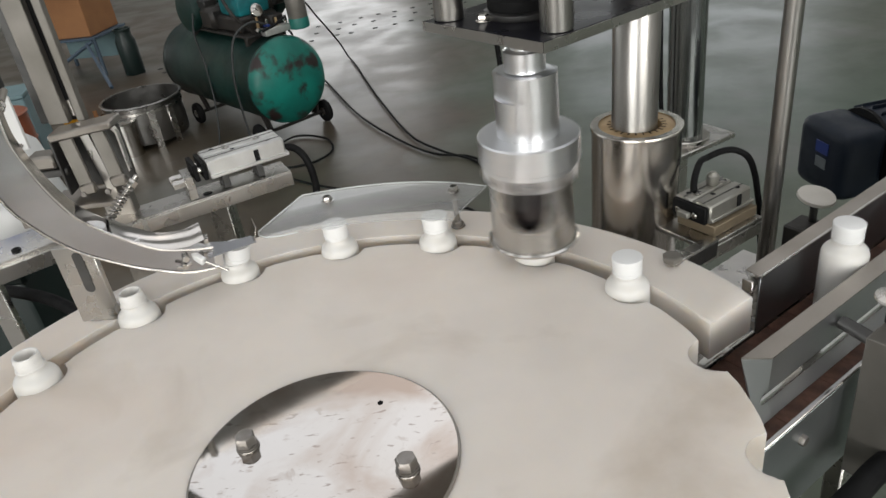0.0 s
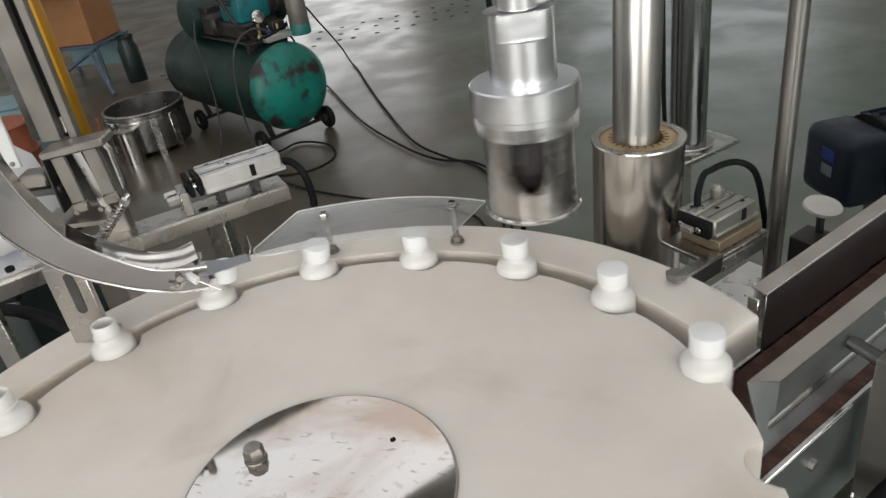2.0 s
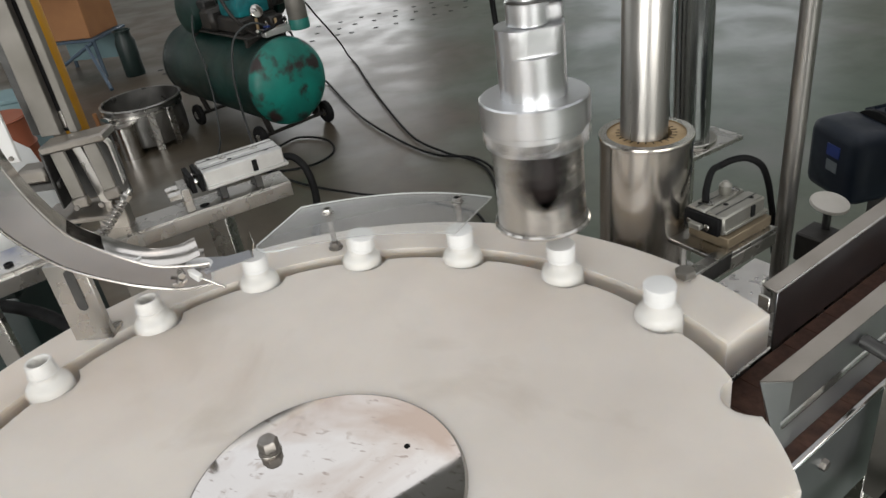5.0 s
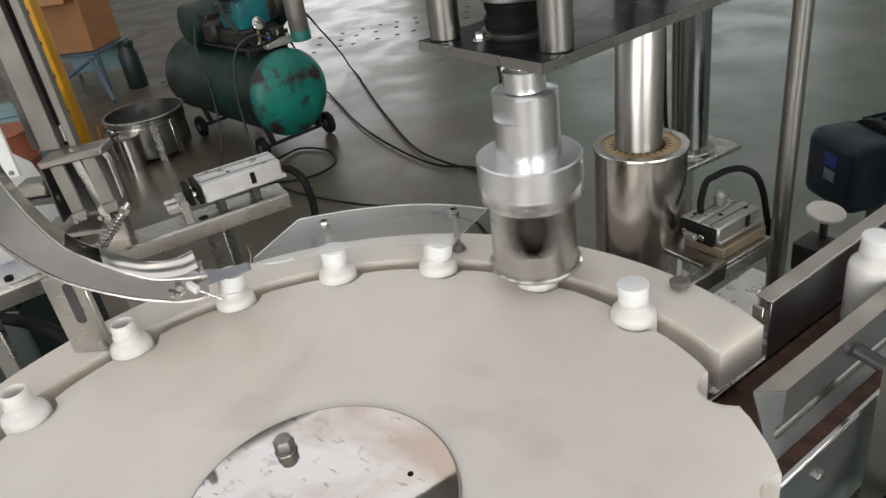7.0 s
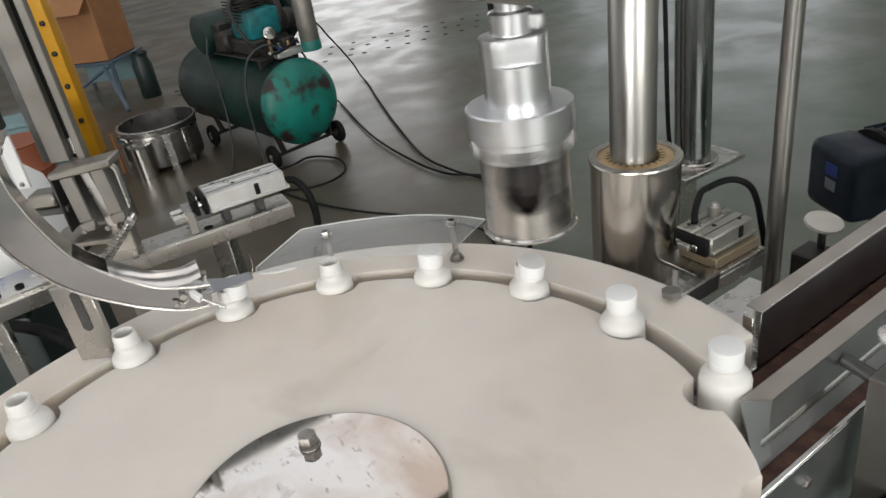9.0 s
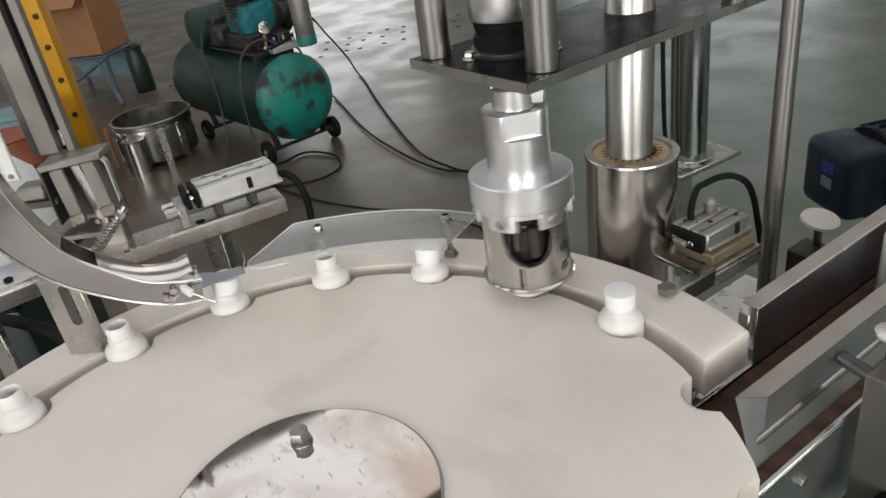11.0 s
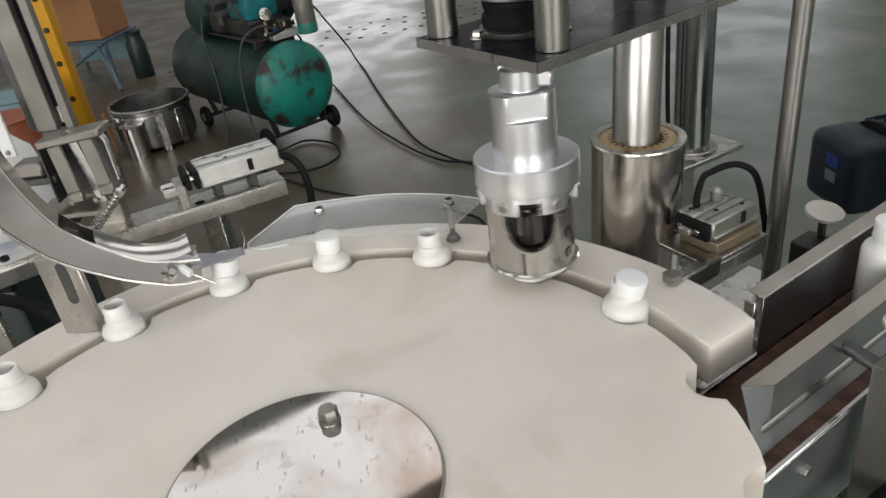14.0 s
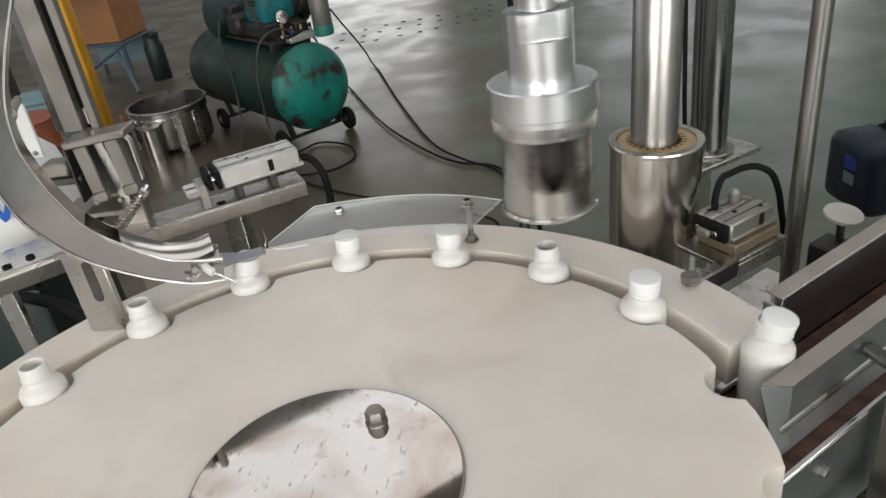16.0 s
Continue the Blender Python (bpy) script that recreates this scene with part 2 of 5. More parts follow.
def lathe(bm, profile, seg=48, m=Matrix(), close=True):
    """Turns a profile of (radius, height) about m's z axis."""
    rings = []
    for r, z in profile:
        if r < 1e-6:
            rings.append([bm.verts.new(m @ Vector((0, 0, z)))])
        else:
            rings.append([bm.verts.new(m @ Vector((r * math.cos(2 * math.pi * k / seg), r * math.sin(2 * math.pi * k / seg), z))) for k in range(seg)])
    for a, b in zip(rings, rings[1:]):
        for k in range(seg):
            q = (k + 1) % seg
            if len(a) == 1 and len(b) == 1:
                continue
            if len(a) == 1:
                bm.faces.new((a[0], b[q], b[k]))
            elif len(b) == 1:
                bm.faces.new((a[k], a[q], b[0]))
            else:
                bm.faces.new((a[k], a[q], b[q], b[k]))
    if close:
        for ring, flip in ((rings[0], True), (rings[-1], False)):
            if len(ring) > 2:
                bm.faces.new(ring[::-1] if flip else ring)
    return bm


def rod(bm, r, h, m=Matrix(), seg=24, c=0.0006):
    """A cylinder from m's origin up its z axis, with chamfered rims."""
    return lathe(bm, [(r - c, 0), (r, c), (r, h - c), (r - c, h)], seg, m)


def bar(bm, a, b, r, seg=16):
    return rod(bm, r, (Vector(b) - Vector(a)).length, along(a, b), seg, min(0.0006, r / 4))


def prism(bm, pts, z0, z1, m=Matrix(), bevel=0.0):
    """A flat outline of (x, y), drawn out from z0 to z1."""
    lo = [bm.verts.new(m @ Vector((x, y, z0))) for x, y in pts]
    hi = [bm.verts.new(m @ Vector((x, y, z1))) for x, y in pts]
    top, bottom = bm.faces.new(hi), bm.faces.new(lo[::-1])
    n = len(pts)
    for k in range(n):
        bm.faces.new((lo[k], lo[(k + 1) % n], hi[(k + 1) % n], hi[k]))
    if bevel:
        bmesh.ops.bevel(bm, geom=list(top.edges) + list(bottom.edges), offset=bevel, segments=2, affect="EDGES", profile=0.6)
    return bm


def smooth_path(pts, n=8):
    """A Catmull-Rom curve through the points."""
    p = [Vector(q) for q in pts]
    p = [2 * p[0] - p[1]] + p + [2 * p[-1] - p[-2]]
    out = []
    for a, b, c, d in zip(p, p[1:], p[2:], p[3:]):
        for k in range(n):
            s = k / n
            out.append(0.5 * ((2 * b) + (c - a) * s + (2 * a - 5 * b + 4 * c - d) * s * s + (3 * b - a - 3 * c + d) * s ** 3))
    out.append(p[-2])
    return out


def tube(bm, pts, r, seg=10, n=8):
    """A hose of radius r along a smooth path."""
    path = smooth_path(pts, n)
    rings, side = [], Vector((0.3, 0.2, 1)).normalized()
    for k, q in enumerate(path):
        d = (path[min(k + 1, len(path) - 1)] - path[max(k - 1, 0)]).normalized()
        side = (side - d * side.dot(d)).normalized()
        up = d.cross(side)
        rings.append([bm.verts.new(q + r * (math.cos(2 * math.pi * j / seg) * side + math.sin(2 * math.pi * j / seg) * up)) for j in range(seg)])
    for a, b in zip(rings, rings[1:]):
        for j in range(seg):
            bm.faces.new((a[j], a[(j + 1) % seg], b[(j + 1) % seg], b[j]))
    bm.faces.new(rings[0][::-1])
    bm.faces.new(rings[-1])
    return bm


def hexbolt(bm, r, h, m=Matrix()):
    """A hexagon head, chamfered on top."""
    lathe(bm, [(r, 0), (r, h * 0.8), (r * 0.86, h)], 6, m)
    lathe(bm, [(r * 0.82, h), (r * 0.78, h + 0.0004)], 20, m)
    return bm


def finish(name, bm, material, smooth=38):
    bmesh.ops.recalc_face_normals(bm, faces=bm.faces)
    me = bpy.data.meshes.new(name)
    for f in bm.faces:
        f.smooth = True
    bm.to_mesh(me)
    bm.free()
    me.set_sharp_from_angle(angle=radians(smooth))
    me.materials.append(material)
    return me


def part(name, bm, material, parent, label="", smooth=38):
    ob = new(name, finish(name, bm, material, smooth))
    ob.parent = parent
    if label:
        ob["label"] = label
    return ob


def B():
    return bmesh.new()


def thing(name, m, label, category, group="", kind=""):
    ob = new(name)
    ob.matrix_basis = m
    ob.empty_display_size = 0.05
    return tagged(ob, label, category, group, kind)


def solid(name, bm, material, m, label="", category="", group="", kind="", smooth=38):
    ob = new(name, finish(name, bm, material, smooth))
    ob.matrix_basis = m
    return tagged(ob, label, category, group, kind)


# ---- the plan: wheel and conveyor ----
CX, CY, TOP = -0.168, 0.419, 0.95            # wheel centre, and the height of its top
R_WHEEL, R_SLOT, THICK = 0.359, 0.361, 0.045
STEP, PHASE = 20.0, 133.95                    # pocket pitch; the pocket angle at rest
BELT_TURN, BELT_Z = 35.5, 0.878
LANE = 0.306                                  # the bottles' line across the belt
U = Vector((math.cos(radians(BELT_TURN)), math.sin(radians(BELT_TURN)), 0))
N = Vector((-U.y, U.x, 0))


def on_belt(s, n, z):
    return U * s + N * n + Vector((0, 0, z))


def on_wheel(r, a, z):
    return Vector((CX + r * math.cos(radians(a)), CY + r * math.sin(radians(a)), z))


# ---- hall ----
def hall():
    x0, x1, y0, y1, h = HALL
    bm = B()
    box(bm, x1 - x0 + 0.6, y1 - y0 + 0.6, 0.2, T((x0 + x1) / 2, (y0 + y1) / 2, -0.1))
    solid("floor", bm, M_FLOOR, Matrix(), "worn grey-green painted concrete workshop floor", "floor", kind="structure")

    def wall(name, length, m, holes):
        """A wall along m's x axis with window openings (x0, x1, z0, z1), in order."""
        bm = B()
        x = 0.0
        for a, b, lo, hi in holes:
            if a > x:
                box(bm, a - x, 0.24, h, m @ T((a + x) / 2, 0, h / 2))
            box(bm, b - a, 0.24, lo, m @ T((a + b) / 2, 0, lo / 2))
            box(bm, b - a, 0.24, h - hi, m @ T((a + b) / 2, 0, (h + hi) / 2))
            x = b
        if length > x:
            box(bm, length - x, 0.24, h, m @ T((length + x) / 2, 0, h / 2))
        solid(name, bm, M_WALL, Matrix(), "plain painted workshop wall", "wall", kind="structure")
    wall("wall_north", x1 - x0, T(x0, y1, 0), [(5.0, 8.2, 0.3, 3.5), (11.1, 16.1, 1.0, 4.2)])
    wall("wall_south", x1 - x0, T(x0, y0, 0), [(1.5, 7.5, 1.3, 4.7), (10.5, 16.5, 1.3, 4.7)])
    wall("wall_west", y1 - y0, T(x0, y0, 0) @ RZ(90), [(8.5, 15.5, 1.5, 4.1)])
    wall("wall_east", y1 - y0, T(x1, y0, 0) @ RZ(90), [])
    bm = B()

    def clipped(n0, n1, u0, u1):
        """A roof slab between two offsets and two stations, cut off at the walls."""
        poly = [Vector((*roof_point(n, u), 0)) for n, u in ((n0, u0), (n0, u1), (n1, u1), (n1, u0))]
        for axis, lim, sign in ((0, x0 - 0.2, 1), (0, x1 + 0.2, -1), (1, y0 - 0.2, 1), (1, y1 + 0.2, -1)):
            out = []
            for a, b in zip(poly, poly[1:] + poly[:1]):
                da, db = sign * (a[axis] - lim), sign * (b[axis] - lim)
                if da >= 0:
                    out.append(a)
                if da * db < 0:
                    out.append(a.lerp(b, da / (da - db)))
            poly = out
        if len(poly) > 2:
            prism(bm, [(p.x, p.y) for p in poly], h, h + 0.12)
    edge = 40.0
    for n, u, length in ROOF:
        clipped(n + ROOF_WIDE / 2, edge, -40, 40)
        clipped(n - ROOF_WIDE / 2, n + ROOF_WIDE / 2, -40, u - length / 2)
        clipped(n - ROOF_WIDE / 2, n + ROOF_WIDE / 2, u + length / 2, 40)
        edge = n - ROOF_WIDE / 2
    clipped(-40, edge, -40, 40)
    solid("ceiling", bm, M_CEIL, Matrix(), "pale sheet roof with long roof lights", "ceiling", kind="structure")


hall()


# ---- star wheel ----
def wheel_outline():
    """The rim with its round pockets, about the wheel's centre; the first pocket lies on the x axis."""
    pts, rp = [], 0.0240
    half = math.degrees(2 * math.asin(rp / (2 * R_WHEEL)))
    for k in range(18):
        a0 = k * STEP
        c = Vector((R_WHEEL, 0))
        for j in range(11):                    # the pocket, as an arc open outwards
            q = radians(266 - 172 * j / 10)
            p = c + rp * Vector((math.cos(q), math.sin(q)))
            pts.append((p.x * math.cos(radians(a0)) - p.y * math.sin(radians(a0)), p.x * math.sin(radians(a0)) + p.y * math.cos(radians(a0))))
        for j in range(1, 5):
            q = radians(a0 + half + (STEP - 2 * half) * j / 5)
            pts.append((R_WHEEL * math.cos(q), R_WHEEL * math.sin(q)))
    return pts


def star_wheel():
    st = thing("star_wheel", T(CX, CY, TOP - THICK), "round off-white plastic star wheel with bottle pockets, bolted centre plate", "star wheel")
    part("disc", prism(B(), wheel_outline(), 0, THICK, RZ(PHASE - 1.05), 0.0012), M_HDPE, st, "off-white stained polyethylene disc")
    bm = lathe(B(), [(0, THICK + 0.0020), (0.1125, THICK + 0.0020), (0.1125, THICK + 0.003), (0, THICK + 0.003)], 96)
    pl = part("centre_plate", bm, M_PLATE, st, "mirror-bright stainless disc with dried drip marks")
    # added collar: the shadow round the plate's edge, put in as a dark ring
    part("rim_shadow", lathe(B(), [(0.10, THICK + 0.0003), (0.1140, THICK + 0.0003), (0.1150, THICK + 0.0008), (0.1146, THICK + 0.0019), (0.10, THICK + 0.0019)], 96), M_UPRIGHT, pl, "dark collar added for the shadow round the plate's rim")
    part("pin_hole", lathe(B(), [(0, THICK + 0.003), (0.0026, THICK + 0.003), (0.0026, THICK + 0.0034), (0, THICK + 0.0034)], 16, T(0.076 * math.cos(radians(54.7)), 0.076 * math.sin(radians(54.7)), 0)), M_BLACK, pl)
    for a in (160.9, 160.9 + 182):
        m = RZ(a) @ T(0.0745, 0, THICK + 0.003)
        bo = part("bolt", hexbolt(B(), 0.0093, 0.0095, m @ T(0, 0, 0.0042) @ RZ(10)), M_BOLT, st, "dull steel hexagon bolt")
        part("washer", lathe(B(), [(0.004, 0), (0.0098, 0), (0.0102, 0.0008), (0.0098, 0.0016), (0.0088, 0.0017), (0.0088, 0.0021), (0.0094, 0.0022), (0.0094, 0.0041), (0.004, 0.0041)], 32, m), M_BOLT, bo)
    part("hub", lathe(B(), [(0.05, -0.20), (0.05, 0.0)], 40), M_STEEL, st)
    return st


STAR = star_wheel()


def arc_band(r0, r1, a0, a1, b0, b1, n=72):
    """Outline between an inner arc (angles a0..a1) and an outer arc (b0..b1)."""
    inner = [(r0 * math.cos(radians(a0 + (a1 - a0) * k / n)), r0 * math.sin(radians(a0 + (a1 - a0) * k / n))) for k in range(n + 1)]
    outer = [(r1 * math.cos(radians(b0 + (b1 - b0) * k / n)), r1 * math.sin(radians(b0 + (b1 - b0) * k / n))) for k in range(n + 1)]
    return outer + inner[::-1]


def guide_ring():
    g = thing("guide_ring", T(CX, CY, TOP - THICK), "thick off-white plastic guide ring round the star wheel", "guide")
    part("ring_body", prism(B(), arc_band(0.382, 0.446, 19.0, 215, 21.3, 215), 0, THICK, Matrix(), 0.0035), M_HDPE, g)
    p = on_wheel(0.428, 33.6, TOP) - Vector((CX, CY, TOP - THICK))
    part("bolt", hexbolt(B(), 0.0112, 0.0062, T(*p) @ T(0, 0, 0.0058) @ RZ(20)), M_POSTGREY, g, "low hexagon bolt head")
    part("bolt_shank", rod(B(), 0.0050, 0.006, T(*p)), M_BOLT, g)
    return g


guide_ring()


def base_table():
    """The steel deck and cabinet under the wheel."""
    c = thing("machine_cabinet", T(CX, CY, 0), "stainless steel machine cabinet with a round top deck", "machine")
    ring = [(0.43 * math.cos(radians(q)), 0.43 * math.sin(radians(q))) for q in range(26, 287, 4)]
    rest = [(0.33 * math.cos(radians(q)), 0.33 * math.sin(radians(q))) for q in range(288, 384, 4)]
    part("deck", prism(B(), ring + rest, 0.865, BELT_Z - 0.001, Matrix(), 0.001), M_STEEL, c)
    part("body", box(B(), 0.62, 0.56, 0.70, RZ(BELT_TURN) @ T(0.02, -0.06, 0.43), 0.006), M_STEEL, c)
    part("top_frame", box(B(), 0.56, 0.56, 0.084, RZ(BELT_TURN) @ T(0.0, -0.02, 0.822), 0.004), M_STEEL, c)
    for a in range(6):
        p = on_wheel(0.415, 40 + 30 * a, 0) - Vector((CX, CY, 0))
        part("standoff", rod(B(), 0.012, 0.0275, T(p.x, p.y, BELT_Z - 0.0005)), M_STEEL, c)
    for sx in (-0.27, 0.27):
        for sy in (-0.3, 0.18):
            part("foot", lathe(B(), [(0.03, 0), (0.034, 0.006), (0.02, 0.02), (0.012, 0.024), (0.012, 0.085)], 20, RZ(BELT_TURN) @ T(sx, sy, 0)), M_STEEL, c)


base_table()


# ---- bottles ----
def bottle_mesh():
    z0 = BELT_Z - TOP
    pr = [(0, z0 + 0.003), (0.017, z0 + 0.002), (0.0205, z0), (0.0228, z0 + 0.003), (0.0234, z0 + 0.006), (0.0234, 0.0015), (0.0231, 0.004), (0.0222, 0.0068), (0.0204, 0.0095),
          (0.0178, 0.0115), (0.0152, 0.014), (0.0142, 0.0158), (0.0139, 0.018), (0.0152, 0.0186), (0.0154, 0.0198), (0.0139, 0.0206),
          (0.0134, 0.024), (0.0140, 0.0245), (0.0134, 0.0256), (0.0132, 0.0285), (0.0139, 0.029), (0.0132, 0.0302), (0.0131, 0.034), (0.0125, 0.0348), (0.0108, 0.0346), (0.0104, 0.033), (0.0104, 0.014), (0, 0.012)]
    return finish("body", lathe(B(), pr, 40, close=False), M_BOTTLE)


def cap_mesh():
    bm = lathe(B(), [(0.0140, 0.0196), (0.0147, 0.0200), (0.0158, 0.0378), (0.0154, 0.0390), (0.0142, 0.0393), (0, 0.0393)], 48, close=False)
    lathe(bm, [(0.0148, 0.0226), (0.0154, 0.0230), (0.0155, 0.0240), (0.0149, 0.0244)], 48, close=False)
    return finish("cap", bm, M_CAP)


ME_BOTTLE, ME_CAP = bottle_mesh(), cap_mesh()


def add_cap(parent, m=Matrix()):
    ob = new("cap", ME_CAP)
    ob.parent = parent
    ob.matrix_basis = m
    return ob


def bottle(capped, tilt=0.0):
    bo = thing("bottle", T(0, 0, 0), "small white plastic bottle with a screw cap in a wheel pocket" if capped else "small white plastic bottle, open neck, in a wheel pocket", "bottle", "bottles in the star wheel")
    b = new("body", ME_BOTTLE)
    b.parent = bo
    if capped:
        add_cap(bo, RX(tilt))
    return bo


# ---- timing ----
INDEX = (-2.03, 1.39, 4.80, 8.20, 11.58, 15.00)           # starts of the wheel's steps
STEP_CURVE = ((0, 0), (0.1, 0.08), (0.2, 0.21), (0.3, 0.38), (0.4, 0.54), (0.5, 0.68), (0.6, 0.81), (0.7, 0.9), (0.8, 0.965), (0.92, 1.0))
BELT_SPEED = 0.164
PLATE_CURVE = ((-0.45, 0), (-0.3, 0.010), (-0.2, 0.0145), (-0.1, 0.024), (0, 0.037), (0.1, 0.048), (0.3, 0.066), (0.45, 0.075), (0.6, 0.080), (1.0, 0.080), (1.12, 0.062), (1.28, 0.042), (1.41, 0.021), (1.5, 0.016), (1.61, 0.0085), (1.7, 0.005), (1.85, 0))
PRESS = ((0, 0.007), (1.2, 0.007), (2.0, 0.002), (4.8, 0.002), (5.6, 0.010), (8.2, 0.010), (9.0, 0.0), (16, 0.0))


def curve(rows, x):
    if x <= rows[0][0]:
        return rows[0][1]
    for (a, p), (b, q) in zip(rows, rows[1:]):
        if x <= b:
            return p + (q - p) * (x - a) / (b - a)
    return rows[-1][1]


def steps_done(t):
    """How many pitches the wheel has turned since the clip's start."""
    return sum(curve(STEP_CURVE, t - s) for s in INDEX[1:])


def plate_at(t):
    """The height of the lifting plate and the chuck body."""
    return sum(curve(PLATE_CURVE, t - s) if s - 0.5 < t < s + 1.9 else 0 for s in INDEX)


def sleeve_at(t):
    """The sprung sleeve follows once the plate has drawn its spring out."""
    return max(0.0, plate_at(t) - 0.0135)


def bottle_pose(slot, t):
    """slot: the bottle's place at the start, in pitches before the outlet pocket."""
    left = slot - steps_done(t)
    a = PHASE - 6 * STEP + left * STEP
    p = on_wheel(R_SLOT, a, TOP)
    if slot <= 5:
        tau = t - (INDEX[slot] if slot < len(INDEX) else 99)
        if tau > 0.5:
            s = 0.442 + (tau - 0.67) * BELT_SPEED
            q = on_belt(min(max(s, 0.40), 1.52 - 0.05 * slot), LANE, TOP)
            k = min(1.0, (tau - 0.5) / 0.25)
            k = k * k * (3 - 2 * k)
            p = p.lerp(q, k)
    return T(*p)


M_SHEET = mat("rolled_stainless", (0.58, 0.595, 0.61), 0.32, 1.0, (0.53, 0.54, 0.555), 12, 0.2, 0.0, 120, 0.38)
M_FRAME = mat("frame_sheet", (0.50, 0.52, 0.535), 0.36, 1.0, (0.35, 0.365, 0.37), 7, 0.3, 0.02, 120, 0.46)
# pale colour that stands for the light caught in the acrylic's edge
M_EDGE = mat("bright_acrylic_edge", (0.62, 0.64, 0.63), 0.35, 0.0, (0.4, 0.42, 0.41), 30, 0.4)
M_IRONSCREW = mat("blackened_screw", (0.02, 0.02, 0.02), 0.4, 0.5, (0.035, 0.033, 0.03), 60, 0.3)
M_GRIP = mat("oily_black_gripper", (0.012, 0.011, 0.012), 0.35, 0.0, (0.028, 0.02, 0.018), 60, 0.4, 0.1, 90, 0.55, spec=0.4)


# ---- capping head and its column ----
HEAD_X, HEAD_Y = on_wheel(R_SLOT, PHASE - 4 * STEP, 0).xy
COL = Vector((0.186, 0.826, 0))
LEAN = 1.3                                    # the column stands slightly out of plumb


def capping_head():
    base = T(COL.x, COL.y, TOP) @ RY(LEAN)
    h = thing("capping_head", base, "stainless lifting plate on a chromed column carrying the capping chuck", "capping machine")
    loc = base.inverted()
    ax = loc @ Vector((HEAD_X, HEAD_Y, TOP))
    d = Vector((-ax.x, -ax.y, 0)).normalized()          # from the chuck to the column
    turn = math.degrees(math.atan2(d.y, d.x))
    far = Vector((ax.x, ax.y, 0)).length
    # column
    part("column", lathe(B(), [(0.0275, -0.25), (0.0275, 0.42), (0.025, 0.424)], 64), M_COLUMN, h, "bright chromed round column")
    pm = T(ax.x, ax.y, 0) @ RZ(turn)
    zp = 0.2555
    bm = box(B(), far + 0.20, 0.165, 0.010, pm @ T((far + 0.20) / 2 - 0.066, -0.008, zp + 0.005), 0.0012)
    lp = part("lift_plate", bm, M_GLOSSBLACK, h, "plate coloured black for its dark reflection")
    for sy in (-0.0908, 0.0748):
        part("edge_strip", box(B(), far + 0.20, 0.0006, 0.0094, pm @ T((far + 0.20) / 2 - 0.066, sy, zp + 0.005)), M_STEEL, lp, "bright milled edge")
    for sx in (-0.0663, far + 0.1343):
        part("edge_strip", box(B(), 0.0006, 0.164, 0.0094, pm @ T(sx, -0.008, zp + 0.005)), M_STEEL, lp)
    for sx, sy in ((-0.029, -0.072), (-0.046, 0.056), (far + 0.09, -0.072), (far + 0.09, 0.056)):
        part("pillar", rod(B(), 0.0150, 0.16, pm @ T(sx, sy, zp + 0.0102), 28), M_COLUMN, h)
    for sx, sy in ((-0.04, 0.012), (0.024, -0.036), (0.024, 0.05), (-0.012, -0.05)):
        m = pm @ T(sx, sy, zp + 0.0102)
        bo = part("bolt", hexbolt(B(), 0.0062, 0.0055, m @ T(0, 0, 0.002)), M_POLISH, h)
        part("washer", rod(B(), 0.0078, 0.0018, m), M_POLISH, bo)
    part("bearing_flange", lathe(B(), [(0.0, 0.0102), (0.036, 0.0102), (0.037, 0.012), (0.037, 0.016), (0.031, 0.018), (0, 0.018)], 48, T(ax.x, ax.y, zp)), M_DARKSTEEL, h)
    part("rubber_coupling", lathe(B(), [(0.033, 0.018), (0.0335, 0.02), (0.0335, 0.028), (0.031, 0.030), (0.031, 0.034), (0.0325, 0.036), (0.0325, 0.042), (0.030, 0.044)], 48, T(ax.x, ax.y, zp)), M_BLACK, h, "ribbed black rubber coupling")
    part("drive_shaft", lathe(B(), [(0.024, 0.044), (0.036, 0.0442), (0.037, 0.0455), (0.037, 0.066), (0.035, 0.068), (0.033, 0.068), (0.033, 0.073), (0.037, 0.073), (0.037, 0.10), (0.02, 0.101), (0.02, 0.16)], 40, T(ax.x, ax.y, zp)), M_ALU, h)
    part("top_plate", box(B(), far + 0.18, 0.165, 0.012, pm @ T((far + 0.18) / 2 - 0.066, -0.008, zp + 0.176), 0.0012), M_STEEL, h)
    part("shaft_tip", rod(B(), 0.009, 0.045, T(ax.x, ax.y, zp - 0.046), 24), M_STEEL, h)
    part("under_boss", lathe(B(), [(0.014, -0.022), (0.014, -0.012), (0.026, -0.012), (0.027, -0.010), (0.027, -0.001), (0.025, 0)], 40, T(ax.x, ax.y, zp)), M_STEEL, h)
    for q in range(3):
        part("stud_nut", hexbolt(B(), 0.0055, 0.006, T(ax.x, ax.y, zp - 0.0061) @ RZ(40 + 120 * q) @ T(0.032, 0, 0)), M_POLISH, h)
    return h, ax


HEAD, AXIS = capping_head()
CHUCK_BASE = T(AXIS.x, AXIS.y, 0.018)


